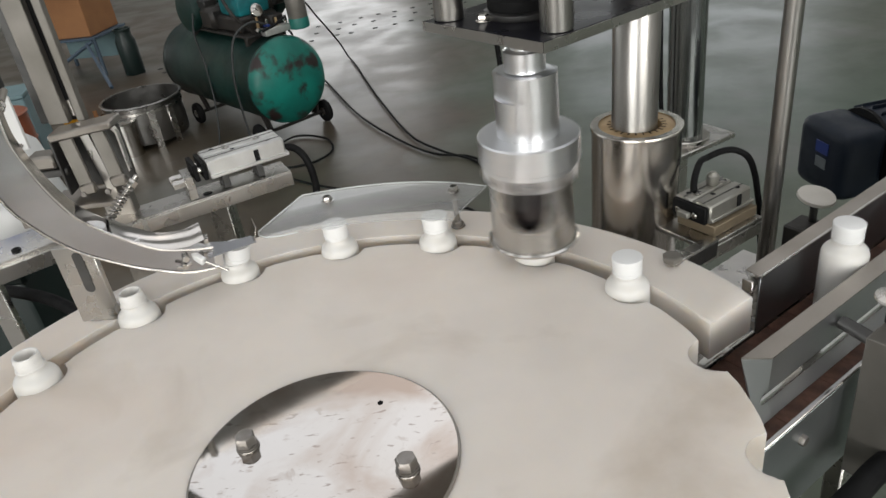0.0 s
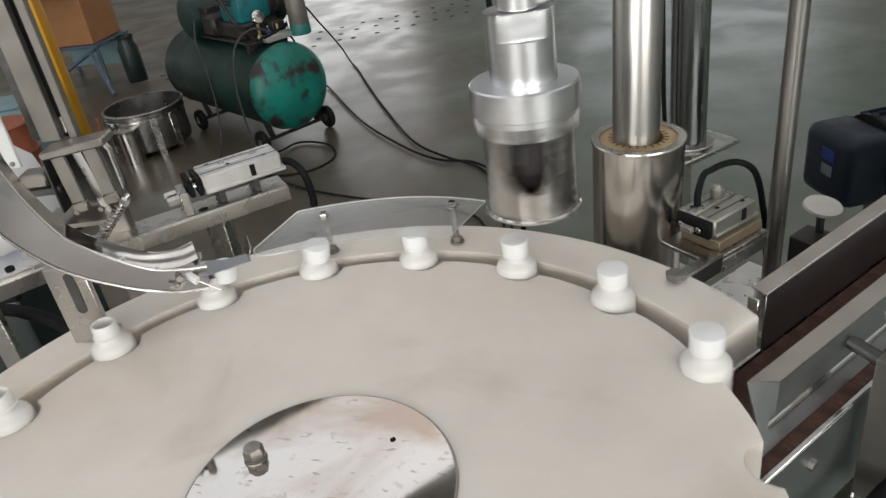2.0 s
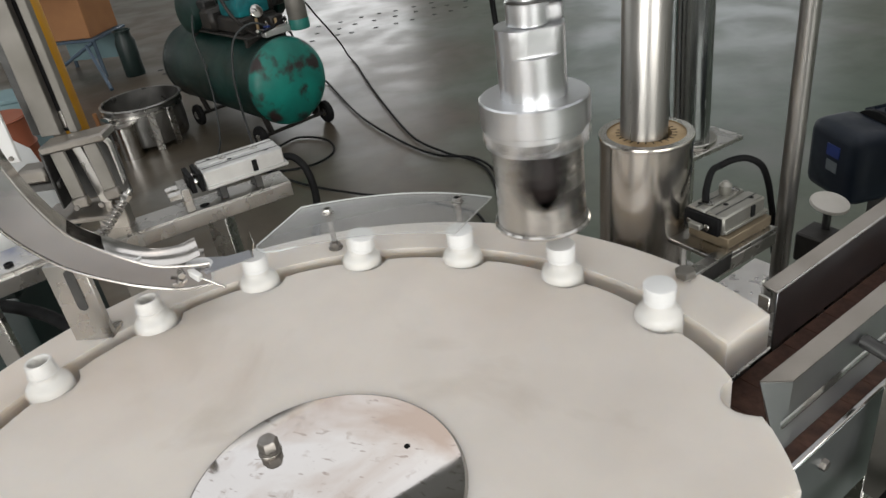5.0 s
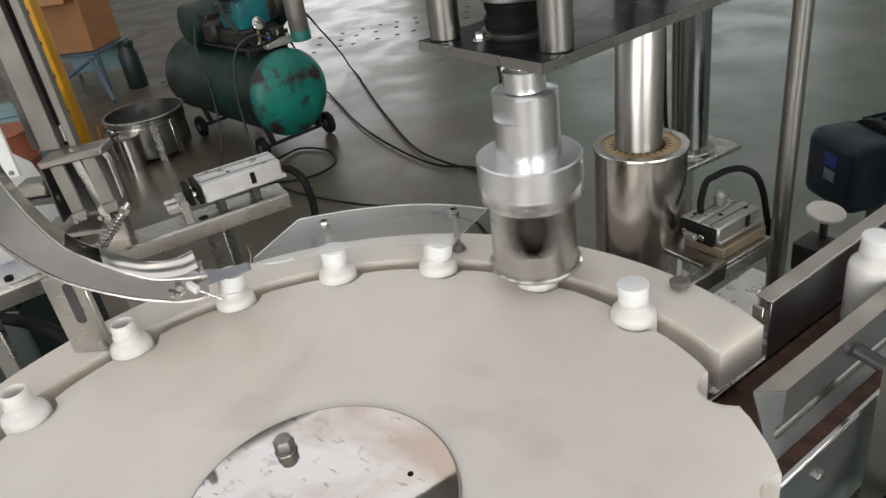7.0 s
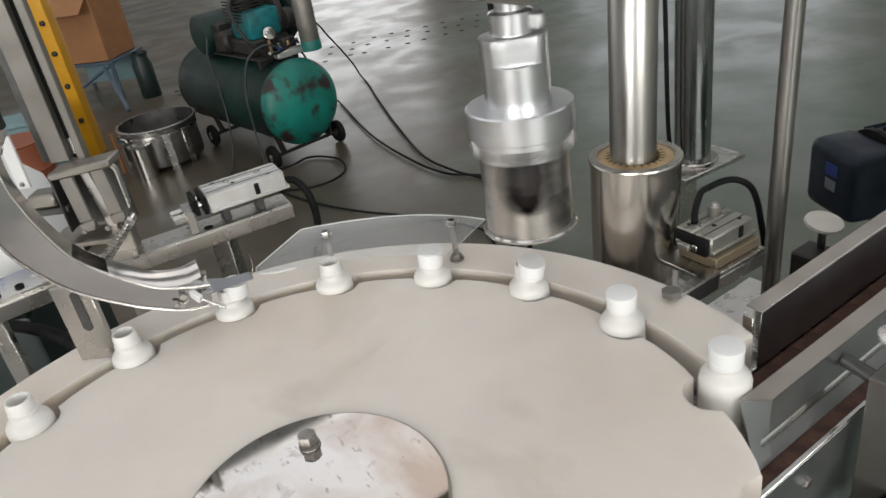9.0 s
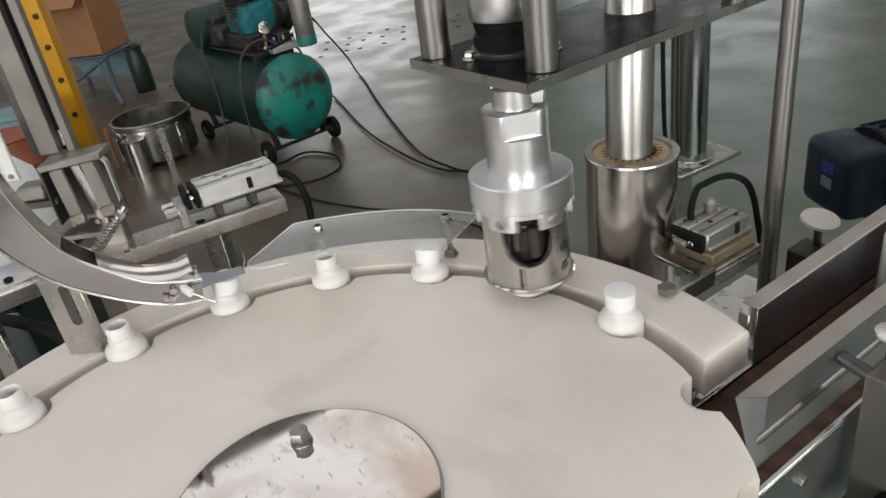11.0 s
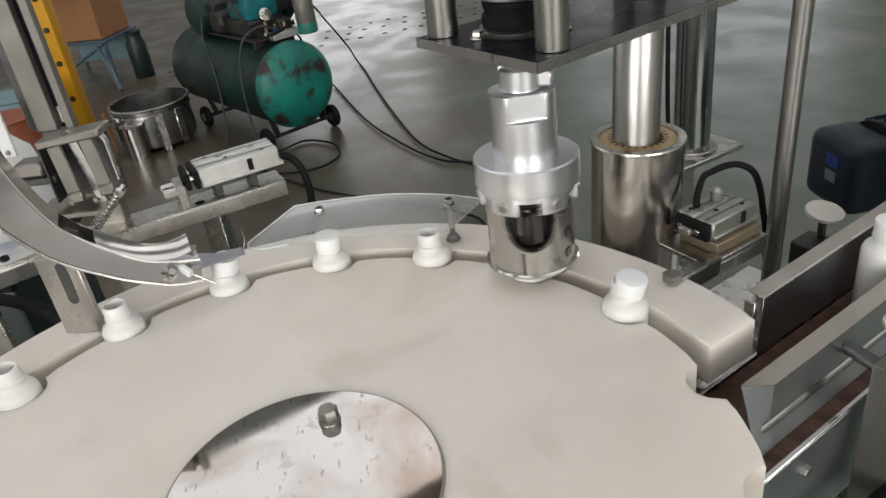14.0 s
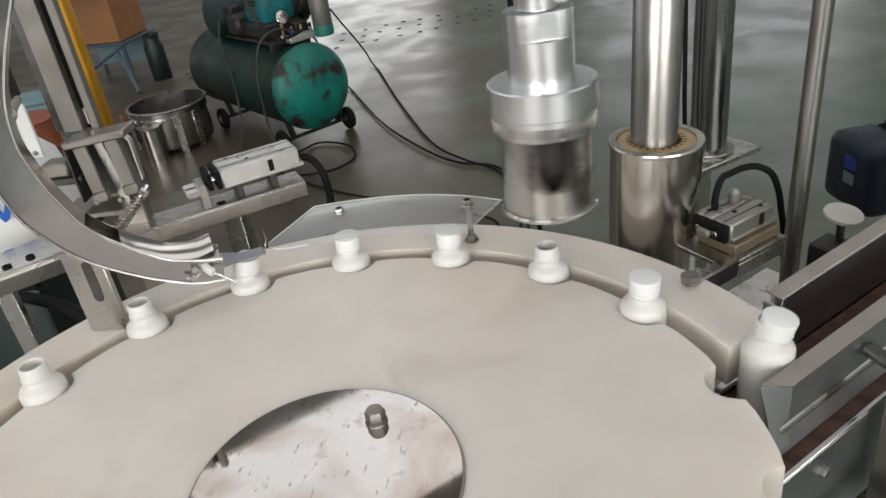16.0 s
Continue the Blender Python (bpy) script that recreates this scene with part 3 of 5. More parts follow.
def capping_chuck():
    """The spinning chuck; its origin lies on its axis at the bottom rim when lowered."""
    ch = new("chuck")
    ch.parent = HEAD
    ch.matrix_basis = CHUCK_BASE
    ch["label"] = "turned aluminium capping chuck with a windowed jaw sleeve"
    # upper body with its flats
    bm = lathe(B(), [(0.0, 0.2275), (0.0145, 0.2275), (0.0145, 0.215), (0.0205, 0.214), (0.0215, 0.213), (0.0215, 0.193), (0.0165, 0.1925), (0.0165, 0.188)], 48)
    part("spindle_nose", bm, M_ALU, ch)
    part("clamp_lug", box(B(), 0.016, 0.018, 0.016, RZ(200) @ T(0.024, 0, 0.203), 0.002), M_ALU, ch)
    n, r, bm = 64, 0.0335, B()
    prof = [(r - 0.001, 0.122), (r, 0.123), (r, 0.1658), (r - 0.0006, 0.1662), (0, 0.1662)]
    lathe(bm, prof, n)
    flat = 0.0268                              # two spanner flats milled into the top
    ring = [(r * math.cos(radians(4 * k)), r * math.sin(radians(4 * k))) for k in range(90)]
    prism(bm, [(max(-flat, min(flat, x)), y) for x, y in ring], 0.1655, 0.1915, RZ(130), 0.0008)
    part("upper_body", bm, M_ALU, ch, "turned body with two milled spanner flats")
    part("collar", lathe(B(), [(0.045, 0.094), (0.0542, 0.0945), (0.0552, 0.0955), (0.0552, 0.1220), (0.0536, 0.1236), (0.030, 0.1238)], 72), M_ALU, ch, "wide turned aluminium collar")
    part("lug_ring", lathe(B(), [(0.0405, 0.0868), (0.0500, 0.0872), (0.0508, 0.0880), (0.0508, 0.0942), (0.0405, 0.0943)], 72), M_ALU, ch)
    for k in range(6):
        a = 60 * k + 30
        arc = [a - 17 + 34 * j / 8 for j in range(9)]
        ends = [(0.0524 * math.cos(radians(q)), 0.0524 * math.sin(radians(q))) for q in arc] + [(0.0470 * math.cos(radians(q)), 0.0470 * math.sin(radians(q))) for q in arc[::-1]]
        lug = part("lug", prism(B(), ends, 0.0745, 0.0939, Matrix(), 0.0012), M_ALU, ch, "curved clamp lug")
        part("screw", lathe(B(), [(0.0052, 0), (0.0052, 0.0022), (0.0044, 0.0028), (0.0026, 0.0028), (0.0026, 0.0008), (0, 0.0008)], 18, RZ(a) @ T(0.0520, 0.0, 0.0835) @ RY(90), False), M_BOLT, lug)
    # jaw sleeve: three segments, windows between them, a closed band below; it slides on the chuck
    sl = new("jaw_sleeve")
    sl.parent = HEAD
    sl.matrix_basis = CHUCK_BASE
    sl["label"] = "sprung satin steel jaw sleeve with three arched windows"
    ro, ri = 0.0468, 0.0405
    for k in range(3):
        a0 = 120 * k
        outl = [(ri * math.cos(radians(a)), ri * math.sin(radians(a))) for a in range(a0 + 35, a0 + 86, 5)]
        outo = [(ro * math.cos(radians(a)), ro * math.sin(radians(a))) for a in range(a0 + 35, a0 + 86, 5)]
        js = part("jaw", prism(B(), outo + outl[::-1], 0.030, 0.102), M_STEEL, sl, "satin steel jaw segment")
        for z in (0.018, 0.042) if k == 1 else ():
            m = RZ(a0 + 54) @ T(ro - 0.0014, 0, z) @ RY(90)
            part("socket_screw", lathe(B(), [(0.0064, 0), (0.0064, 0.0017), (0.0050, 0.0019), (0.0050, 0.0027), (0.0030, 0.0027), (0.0030, 0.0008), (0, 0.0008)], 20, m, False), M_IRONSCREW, js, "blackened socket screw")
            part("screw_face", lathe(B(), [(0.0031, 0.0028), (0.0047, 0.0028)], 20, m, False), M_STEEL, js)
    # arches that round the windows' lower corners
    for k in range(3):
        a0 = 120 * k
        lo = B()
        angs = [a0 + 85 + 5 * j for j in range(15)]
        for a, b in zip(angs, angs[1:]):
            def height(q):
                e = min(1.0, abs((q - a0 - 120) / 35.0))
                return 0.030 + 0.030 * (1 - math.sqrt(max(0.0, 1 - e * e)))
            vs = []
            for q in (a, b):
                for rr in (ri, ro):
                    for z in (0.0295, height(q)):
                        vs.append(lo.verts.new((rr * math.cos(radians(q)), rr * math.sin(radians(q)), z)))
            for f in ((0, 1, 5, 4), (2, 3, 7, 6), (1, 3, 7, 5), (0, 2, 6, 4)):
                lo.faces.new([vs[i] for i in f])
        bmesh.ops.remove_doubles(lo, verts=lo.verts, dist=1e-5)
        part("window_arch", lo, M_STEEL, sl)
    slits = (0.0, 107.0, 252.0)                # a saw slit below each window
    for a, b in zip(slits, slits[1:] + (360.0,)):
        angs = [a + 2.4 + (b - a - 4.8) * j / 28 for j in range(29)]
        outl = [(ri * math.cos(radians(q)), ri * math.sin(radians(q))) for q in angs]
        outo = [(ro * math.cos(radians(q)), ro * math.sin(radians(q))) for q in angs]
        part("sleeve_band", prism(B(), outo + outl[::-1], 0.004, 0.030), M_STEEL, sl)
    part("inner_cone", lathe(B(), [(0.016, 0.008), (0.026, 0.02), (0.0305, 0.045), (0.027, 0.062), (0.019, 0.068), (0.019, 0.092)], 40), M_GRIP, ch, "oily black cap gripper")
    for k in range(6):
        part("inner_jaw", box(B(), 0.009, 0.013, 0.036, RZ(60 * k + 12) @ T(0.0288, 0, 0.050) @ RY(-8), 0.002), M_GRIP, ch)
    for k in range(3):
        part("spring_pin", rod(B(), 0.0035, 0.045, RZ(120 * k + 100) @ T(0.0335, 0, 0.045)), M_DARKSTEEL, ch)
    part("inner_ring", lathe(B(), [(0.0205, 0.064), (0.0225, 0.064), (0.0225, 0.067), (0.0205, 0.067)], 32), M_STEEL, ch, "bright spring washer")
    part("liner", lathe(B(), [(0.0402, 0.004), (0.0402, 0.029), (0.034, 0.0292), (0.034, 0.004)], 48, close=False), M_GRIP, sl)
    part("rim_ring", lathe(B(), [(0.0405, 0.0), (0.0490, -0.0012), (0.0512, 0.0002), (0.0512, 0.0022), (0.0494, 0.004), (0.042, 0.004)], 72), M_POLISH, sl, "polished wire rim")
    for a in (60, 180, 300):
        part("rim_clip", box(B(), 0.004, 0.007, 0.003, RZ(a) @ T(0.0502, 0, 0.0005), 0.001), M_POLISH, sl)
    return ch, sl


CHUCK, SLEEVE = capping_chuck()


def guide_sleeve():
    s = thing("guide_sleeve", T(COL.x, COL.y, 0.825) @ RY(LEAN), "large polished stainless sleeve with a bronze bush round the column", "column sleeve")
    part("tube", lathe(B(), [(0.0535, 0), (0.0545, 0.001), (0.0545, 0.219), (0.056, 0.220), (0.0565, 0.2225), (0.0555, 0.2245), (0.046, 0.2245), (0.046, 0.215)], 96, close=False), M_SLEEVE, s)
    part("bush", lathe(B(), [(0.0458, 0.215), (0.0458, 0.2225), (0.044, 0.2235), (0.0295, 0.2235), (0.029, 0.2225), (0.029, 0.18)], 72, close=False), M_BRASS, s, "tan bronze bush with cut slots")
    for k in range(24):
        part("slot", box(B(), 0.006, 0.0013, 0.0005, RZ(15 * k) @ T(0.0325, 0, 0.2237)), M_BLACK, s)
    part("foot_flange", lathe(B(), [(0.054, 0), (0.085, 0), (0.085, 0.012), (0.054, 0.012)], 64, T(0, 0, -0.001)), M_STEEL, s)
    return s


guide_sleeve()


# ---- conveyor ----
# brighter than the guide sheet: the fold's highlight is put into this colour
M_BEND = mat("fold_highlight", (0.80, 0.80, 0.80), 0.16, 1.0, (0.72, 0.72, 0.73), 20, 0.2)


def conveyor():
    m = pose(0, 0, 0, 0, 0, BELT_TURN)
    base = m @ T(0.75, 0.30, 0)
    c = thing("conveyor", base, "narrow stainless conveyor with brown chain plates and side guards", "conveyor")
    L = T(-0.75, -0.30, 0)                     # local: x along the belt, y across, z up
    part("bed", box(B(), 1.30, 0.098, 0.03, L @ T(0.95, 0.292, BELT_Z - 0.022), 0.002), M_DARKSTEEL, c)
    part("near_frame", box(B(), 1.30, 0.004, 0.12, L @ T(0.95, 0.2405, BELT_Z - 0.058), 0.001), M_FRAME, c, "dull stainless conveyor side frame")
    part("near_lip", box(B(), 1.30, 0.005, 0.004, L @ T(0.95, 0.2405, BELT_Z + 0.004), 0.001), M_POLISH, c)
    part("far_frame", box(B(), 1.30, 0.004, 0.12, L @ T(0.95, 0.3455, BELT_Z - 0.058), 0.001), M_STEEL, c)
    x = 0.305
    me = finish("chain_plate", box(B(), 0.03785, 0.096, 0.004, Matrix(), 0.0003), M_BELT)
    while x < 1.58:
        ob = new("chain_plate", me)
        ob.parent = c
        ob.matrix_basis = L @ T(x, 0.2935, BELT_Z - 0.002)
        x += 0.038
    # far guard: tall sheet with its top turned outwards
    g = part("far_guard", box(B(), 1.10, 0.002, 0.070, L @ T(0.572 + 0.55, 0.3435, BELT_Z + 0.037), 0.0004), M_GUARD, c, "tall dark-reflecting guard sheet")
    part("guard_flange", box(B(), 1.10, 0.017, 0.002, L @ T(0.572 + 0.55, 0.352, BELT_Z + 0.0735) @ RX(6), 0.0006), M_UPRIGHT, g, "folded top edge")
    part("edge_strip", bar(B(), L @ Vector((0.572, 0.3432, BELT_Z + 0.0725)), L @ Vector((1.672, 0.3432, BELT_Z + 0.0725)), 0.0016, 10), M_STEEL, g, "bright bend line")
    part("guard_end", box(B(), 0.003, 0.012, 0.055, L @ T(0.560, 0.349, BELT_Z + 0.045), 0.0006), M_STEEL, g)
    # near guide: upright sheet, its top turned over the bottles and its foot turned in
    swap = Matrix(((0, 0, 1, 0), (1, 0, 0, 0), (0, 1, 0, 0), (0, 0, 0, 1)))
    z = BELT_Z
    ng = part("near_guide", prism(B(), [(0.2562, z + 0.006), (0.2574, z + 0.006), (0.2652, z + 0.026), (0.2634, z + 0.0712), (0.2622, z + 0.0712), (0.2638, z + 0.026)], 0.468, 1.55, L @ swap), M_SHEET, c, "bright folded guide sheet")
    # bead added along the fold to draw its highlight line
    fold = [(0.2630 - 0.0024 * math.sin(math.pi * k / 10), z + 0.0195 + 0.0012 * k) for k in range(11)]
    part("guide_bend", prism(B(), fold[::-1], 0.424, 1.55, L @ swap), M_BEND, ng, "rounded fold, its highlight put into a brighter colour")
    part("guide_flange", prism(B(), [(0.468, 0.2622), (1.55, 0.2622), (1.55, 0.281), (0.449, 0.281)], z + 0.0714, z + 0.0726, L), M_UPRIGHT, ng, "dull turned-over top edge")
    bm = B()
    q = [(0.468, 0.2568, z + 0.006), (0.468, 0.2640, z + 0.026), (0.468, 0.2628, z + 0.0712), (0.449, 0.281, z + 0.0712), (0.441, 0.2655, z + 0.045), (0.441, 0.2568, z + 0.006)]
    va = [bm.verts.new(L @ Vector(p)) for p in q]
    vb = [bm.verts.new(L @ Vector((p[0] - 0.0006, p[1] - 0.001, p[2]))) for p in q]
    bm.faces.new(va)
    bm.faces.new(vb[::-1])
    for i in range(6):
        bm.faces.new((va[i], vb[i], vb[(i + 1) % 6], va[(i + 1) % 6]))
    part("guide_mouth", bm, M_SHEET, ng)
    for x in (0.572, 0.97, 1.36):
        br = part("guide_post", box(B(), 0.035, 0.038, 0.17, L @ T(x + 0.003, 0.207, BELT_Z - 0.020), 0.001), M_POSTGREY, c, "grimy grey guide post")
        part("guide_rod", bar(B(), L @ Vector((x, 0.214, BELT_Z + 0.052)), L @ Vector((x + 0.01, 0.2605, BELT_Z + 0.052)), 0.007), M_DARKSTEEL, br)
        kn = part("clamp_stem", rod(B(), 0.005, 0.026, L @ T(x + 0.02, 0.222, BELT_Z + 0.0655)), M_DARKSTEEL, c)
        part("clamp_knob", lathe(B(), [(0.006, 0), (0.0165, 0.001), (0.0175, 0.003), (0.0165, 0.005), (0, 0.006)], 28, L @ T(x + 0.02, 0.222, BELT_Z + 0.090)), M_STEEL, kn)
    for x in (0.492, 0.72, 1.0):
        sc = part("screw", hexbolt(B(), 0.006, 0.005, L @ T(x, 0.2385, BELT_Z - 0.026) @ RX(90)), M_BOLT, c)
    for x in (0.62, 1.42):
        for y in (0.25, 0.335):
            part("leg", box(B(), 0.04, 0.02, BELT_Z - 0.10, L @ T(x, y, (BELT_Z - 0.10) / 2), 0.002), M_STEEL, c)
    return c


conveyor()


# ---- clear guard ----
def acrylic_guard():
    z = TOP + 0.047
    g = thing("acrylic_guard", T(CX, CY, TOP), "clear acrylic guard plate on two studs above the bottles", "guard")

    def w(r, a):
        return (r * math.cos(radians(a)), r * math.sin(radians(a)))
    back = [w(0.4375 - 0.0065 * max(0.0, (k - 4) / 6) ** 2 * 2, 99.7 - 33.0 * k / 10) for k in range(11)]
    front = [w(0.3345, 68.8 + (104.5 - 68.8) * k / 10) for k in range(11)] + [w(0.340, 107.2), w(0.350, 108.5), w(0.361, 108.4)]
    bm, lo = B(), z - TOP
    far = [w(0.4375 - 0.0065 * max(0.0, (k - 5.2) / 7.8) ** 2 * 2, 99.7 - 33.0 * k / 13) for k in range(14)]
    rows = [[bm.verts.new((x, y, lo + dz)) for (x, y), dz in ((p, 0), (q, 0), (q, 0.0032), (p, 0.0032))] for p, q in zip(far, front[::-1])]
    for p, q in zip(rows, rows[1:]):
        for i in range(4):
            bm.faces.new((p[i], p[(i + 1) % 4], q[(i + 1) % 4], q[i]))
    bm.faces.new(rows[0][::-1])
    bm.faces.new(rows[-1])
    bmesh.ops.recalc_face_normals(bm, faces=bm.faces)
    sh = part("sheet", bm, M_ACRYLIC, g, "clear acrylic sheet", smooth=1)
    sh.visible_shadow = False
    # thin pale tube added to draw the sheet's glowing outline
    rim = [Vector((x, y, z - TOP + 0.0016)) for x, y in front[9:] + back]
    part("cut_edge", tube(B(), rim, 0.0010, 6, 1), M_EDGE, sh, "cut edge, its bright outline put in as a pale tube")
    edge = [Vector((x, y, z - TOP + 0.0016)) for x, y in back[-1:] + front[:10]]
    part("front_edge", tube(B(), edge, 0.0007, 6, 1), M_ACRYLIC, sh, "clear polished front edge")
    for a, r in ((71.8, 0.405), (95.0, 0.403)):
        p = on_wheel(r, a, 0) - Vector((CX, CY, 0))
        st = part("stud", rod(B(), 0.0036, 0.057, T(p.x, p.y, 0.0)), M_BOLT, g)
        part("lock_nut", hexbolt(B(), 0.0072, 0.0055, T(p.x, p.y, 0.0026)), M_BOLT, st)
        part("washer", rod(B(), 0.0092, 0.0024, T(p.x, p.y, 0.0002)), M_BOLT, st)
        part("top_washer", rod(B(), 0.0080, 0.0012, T(p.x, p.y, z - TOP + 0.0033)), M_POLISH, st)
        part("top_nut", hexbolt(B(), 0.0060, 0.005, T(p.x, p.y, z - TOP + 0.0046)), M_POLISH, st)


acrylic_guard()


# ---- further materials ----
M_GREEN = mat("worn_green_enamel", (0.008, 0.17, 0.135), 0.34, 0.0, (0.012, 0.12, 0.1), 6, 0.3, 0.05, 60, 0.5)


def chipped_green():
    """Green enamel, worn through to rust in irregular patches on the tank's domed end."""
    m = mat("chipped_green_enamel", (0.005, 0.19, 0.148), 0.36, 0.0, (0.004, 0.075, 0.06), 5, 0.5, 0.06, 60, 0.5)
    nt = m.node_tree
    b = nt.nodes["Principled BSDF"]
    co = nt.nodes["Texture Coordinate"]
    w = nt.nodes.new("ShaderNodeTexNoise")
    w.inputs["Scale"].default_value, w.inputs["Detail"].default_value = 8.5, 9
    nt.links.new(co.outputs["Object"], w.inputs["Vector"])
    r = nt.nodes.new("ShaderNodeValToRGB")
    r.color_ramp.elements[0].position, r.color_ramp.elements[1].position = 0.50, 0.60
    mx = nt.nodes.new("ShaderNodeMix")
    mx.data_type = "RGBA"
    mx.inputs[7].default_value = (0.022, 0.013, 0.012, 1)
    old = b.inputs["Base Color"].links[0].from_socket
    nt.links.new(w.outputs[0], r.inputs[0])
    nt.links.new(r.outputs[0], mx.inputs[0])
    nt.links.new(old, mx.inputs[6])
    nt.links.new(mx.outputs[2], b.inputs["Base Color"])
    return m


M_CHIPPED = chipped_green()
# the tank's green again, with dirt and the body's shade put into the colour
M_GREENDARK = mat("dirty_shaded_green_enamel", (0.003, 0.028, 0.022), 0.36, 0.0, (0.003, 0.009, 0.008), 3, 0.5, 0.05, 60, 0.55)
M_TEAL = mat("teal_enamel", (0.01, 0.20, 0.22), 0.4, 0.0, (0.008, 0.05, 0.055), 12, 0.5, 0.08, 80)
M_IRON = mat("oily_cast_iron", (0.02, 0.02, 0.02), 0.5, 0.4, (0.04, 0.035, 0.03), 20, 0.4, 0.25, 60)
M_YELLOW = mat("yellow_enamel", (0.62, 0.30, 0.008), 0.4, 0.0, (0.5, 0.24, 0.01), 10, 0.3, 0.05, 80)
M_CARD = mat("brown_cardboard", (0.3, 0.14, 0.055), 0.7, 0.0, (0.24, 0.11, 0.045), 8, 0.3, 0.1, 60)
M_ORANGE = mat("orange_plastic", (0.26, 0.075, 0.035), 0.5, 0.0, (0.2, 0.06, 0.03), 8, 0.3, 0.05, 60)
M_PALEBLUE = mat("pale_blue_plastic", (0.17, 0.26, 0.275), 0.5, 0.0, (0.14, 0.22, 0.24), 6, 0.3, 0.05, 50)
M_BLUEGREY = mat("blue_grey_enamel", (0.06, 0.09, 0.13), 0.45, 0.0, (0.05, 0.075, 0.1), 10, 0.3, 0.05, 50)
M_WHITE = mat("white_plastic", (0.75, 0.75, 0.74), 0.45, 0.0, (0.68, 0.68, 0.66), 20, 0.3, 0.05, 80)
M_INK = mat("blue_ink", (0.02, 0.12, 0.5), 0.5, 0.0, (0.02, 0.1, 0.42), 20, 0.3)
M_KNOB = mat("aged_ivory_plastic", (0.52, 0.49, 0.44), 0.45, 0.0, (0.45, 0.42, 0.37), 30, 0.3, 0.05, 80)
M_LABEL = mat("dull_nameplate", (0.16, 0.18, 0.2), 0.45, 0.3, (0.12, 0.14, 0.15), 30, 0.3)
M_LABELBLUE = mat("blue_nameplate", (0.012, 0.03, 0.16), 0.4, 0.0, (0.01, 0.025, 0.12), 30, 0.3)
M_DULL = mat("grimy_aluminium", (0.34, 0.335, 0.305), 0.45, 0.8, (0.25, 0.24, 0.21), 25, 0.4, 0.08, 150)
M_BIN = mat("dark_green_plastic", (0.006, 0.018, 0.016), 0.4, 0.0, (0.004, 0.011, 0.010), 8, 0.3, 0.05, 60)
M_LEAD = mat("dusty_black_cable", (0.022, 0.025, 0.025), 0.55, 0.0, (0.04, 0.043, 0.042), 20, 0.4)
M_PIT = mat("dark_floor_plug", (0.015, 0.015, 0.015), 0.7, 0.0, (0.03, 0.03, 0.028), 40, 0.3)
M_SILVERSHEET = mat("bright_tread_sheet", (0.74, 0.73, 0.71), 0.25, 1.0, (0.62, 0.60, 0.58), 18, 0.3, 0.2, 40, 0.36)


M_CHUTE = mat("polished_chute_sheet", (0.40, 0.395, 0.40), 0.09, 1.0, (0.31, 0.30, 0.30), 14, 0.3, 0.02, 20, 0.2)


# ---- cap chute ----
LOW = [(0.026, 0.979), (0.055, 0.984), (0.083, 0.997), (0.113, 1.015), (0.158, 1.051), (0.193, 1.101), (0.206, 1.143), (0.209, 1.19), (0.203, 1.24), (0.185, 1.30), (0.158, 1.36)]
UPP = [(0.022, 1.006), (0.047, 1.012), (0.080, 1.025), (0.121, 1.060), (0.145, 1.088), (0.160, 1.122), (0.170, 1.157), (0.174, 1.186), (0.169, 1.225), (0.152, 1.27), (0.122, 1.33)]
CHUTE = T(-0.3064, 0.7306, 0) @ RZ(203.95)     # local x back along the chute, y towards the wheel's centre, z up


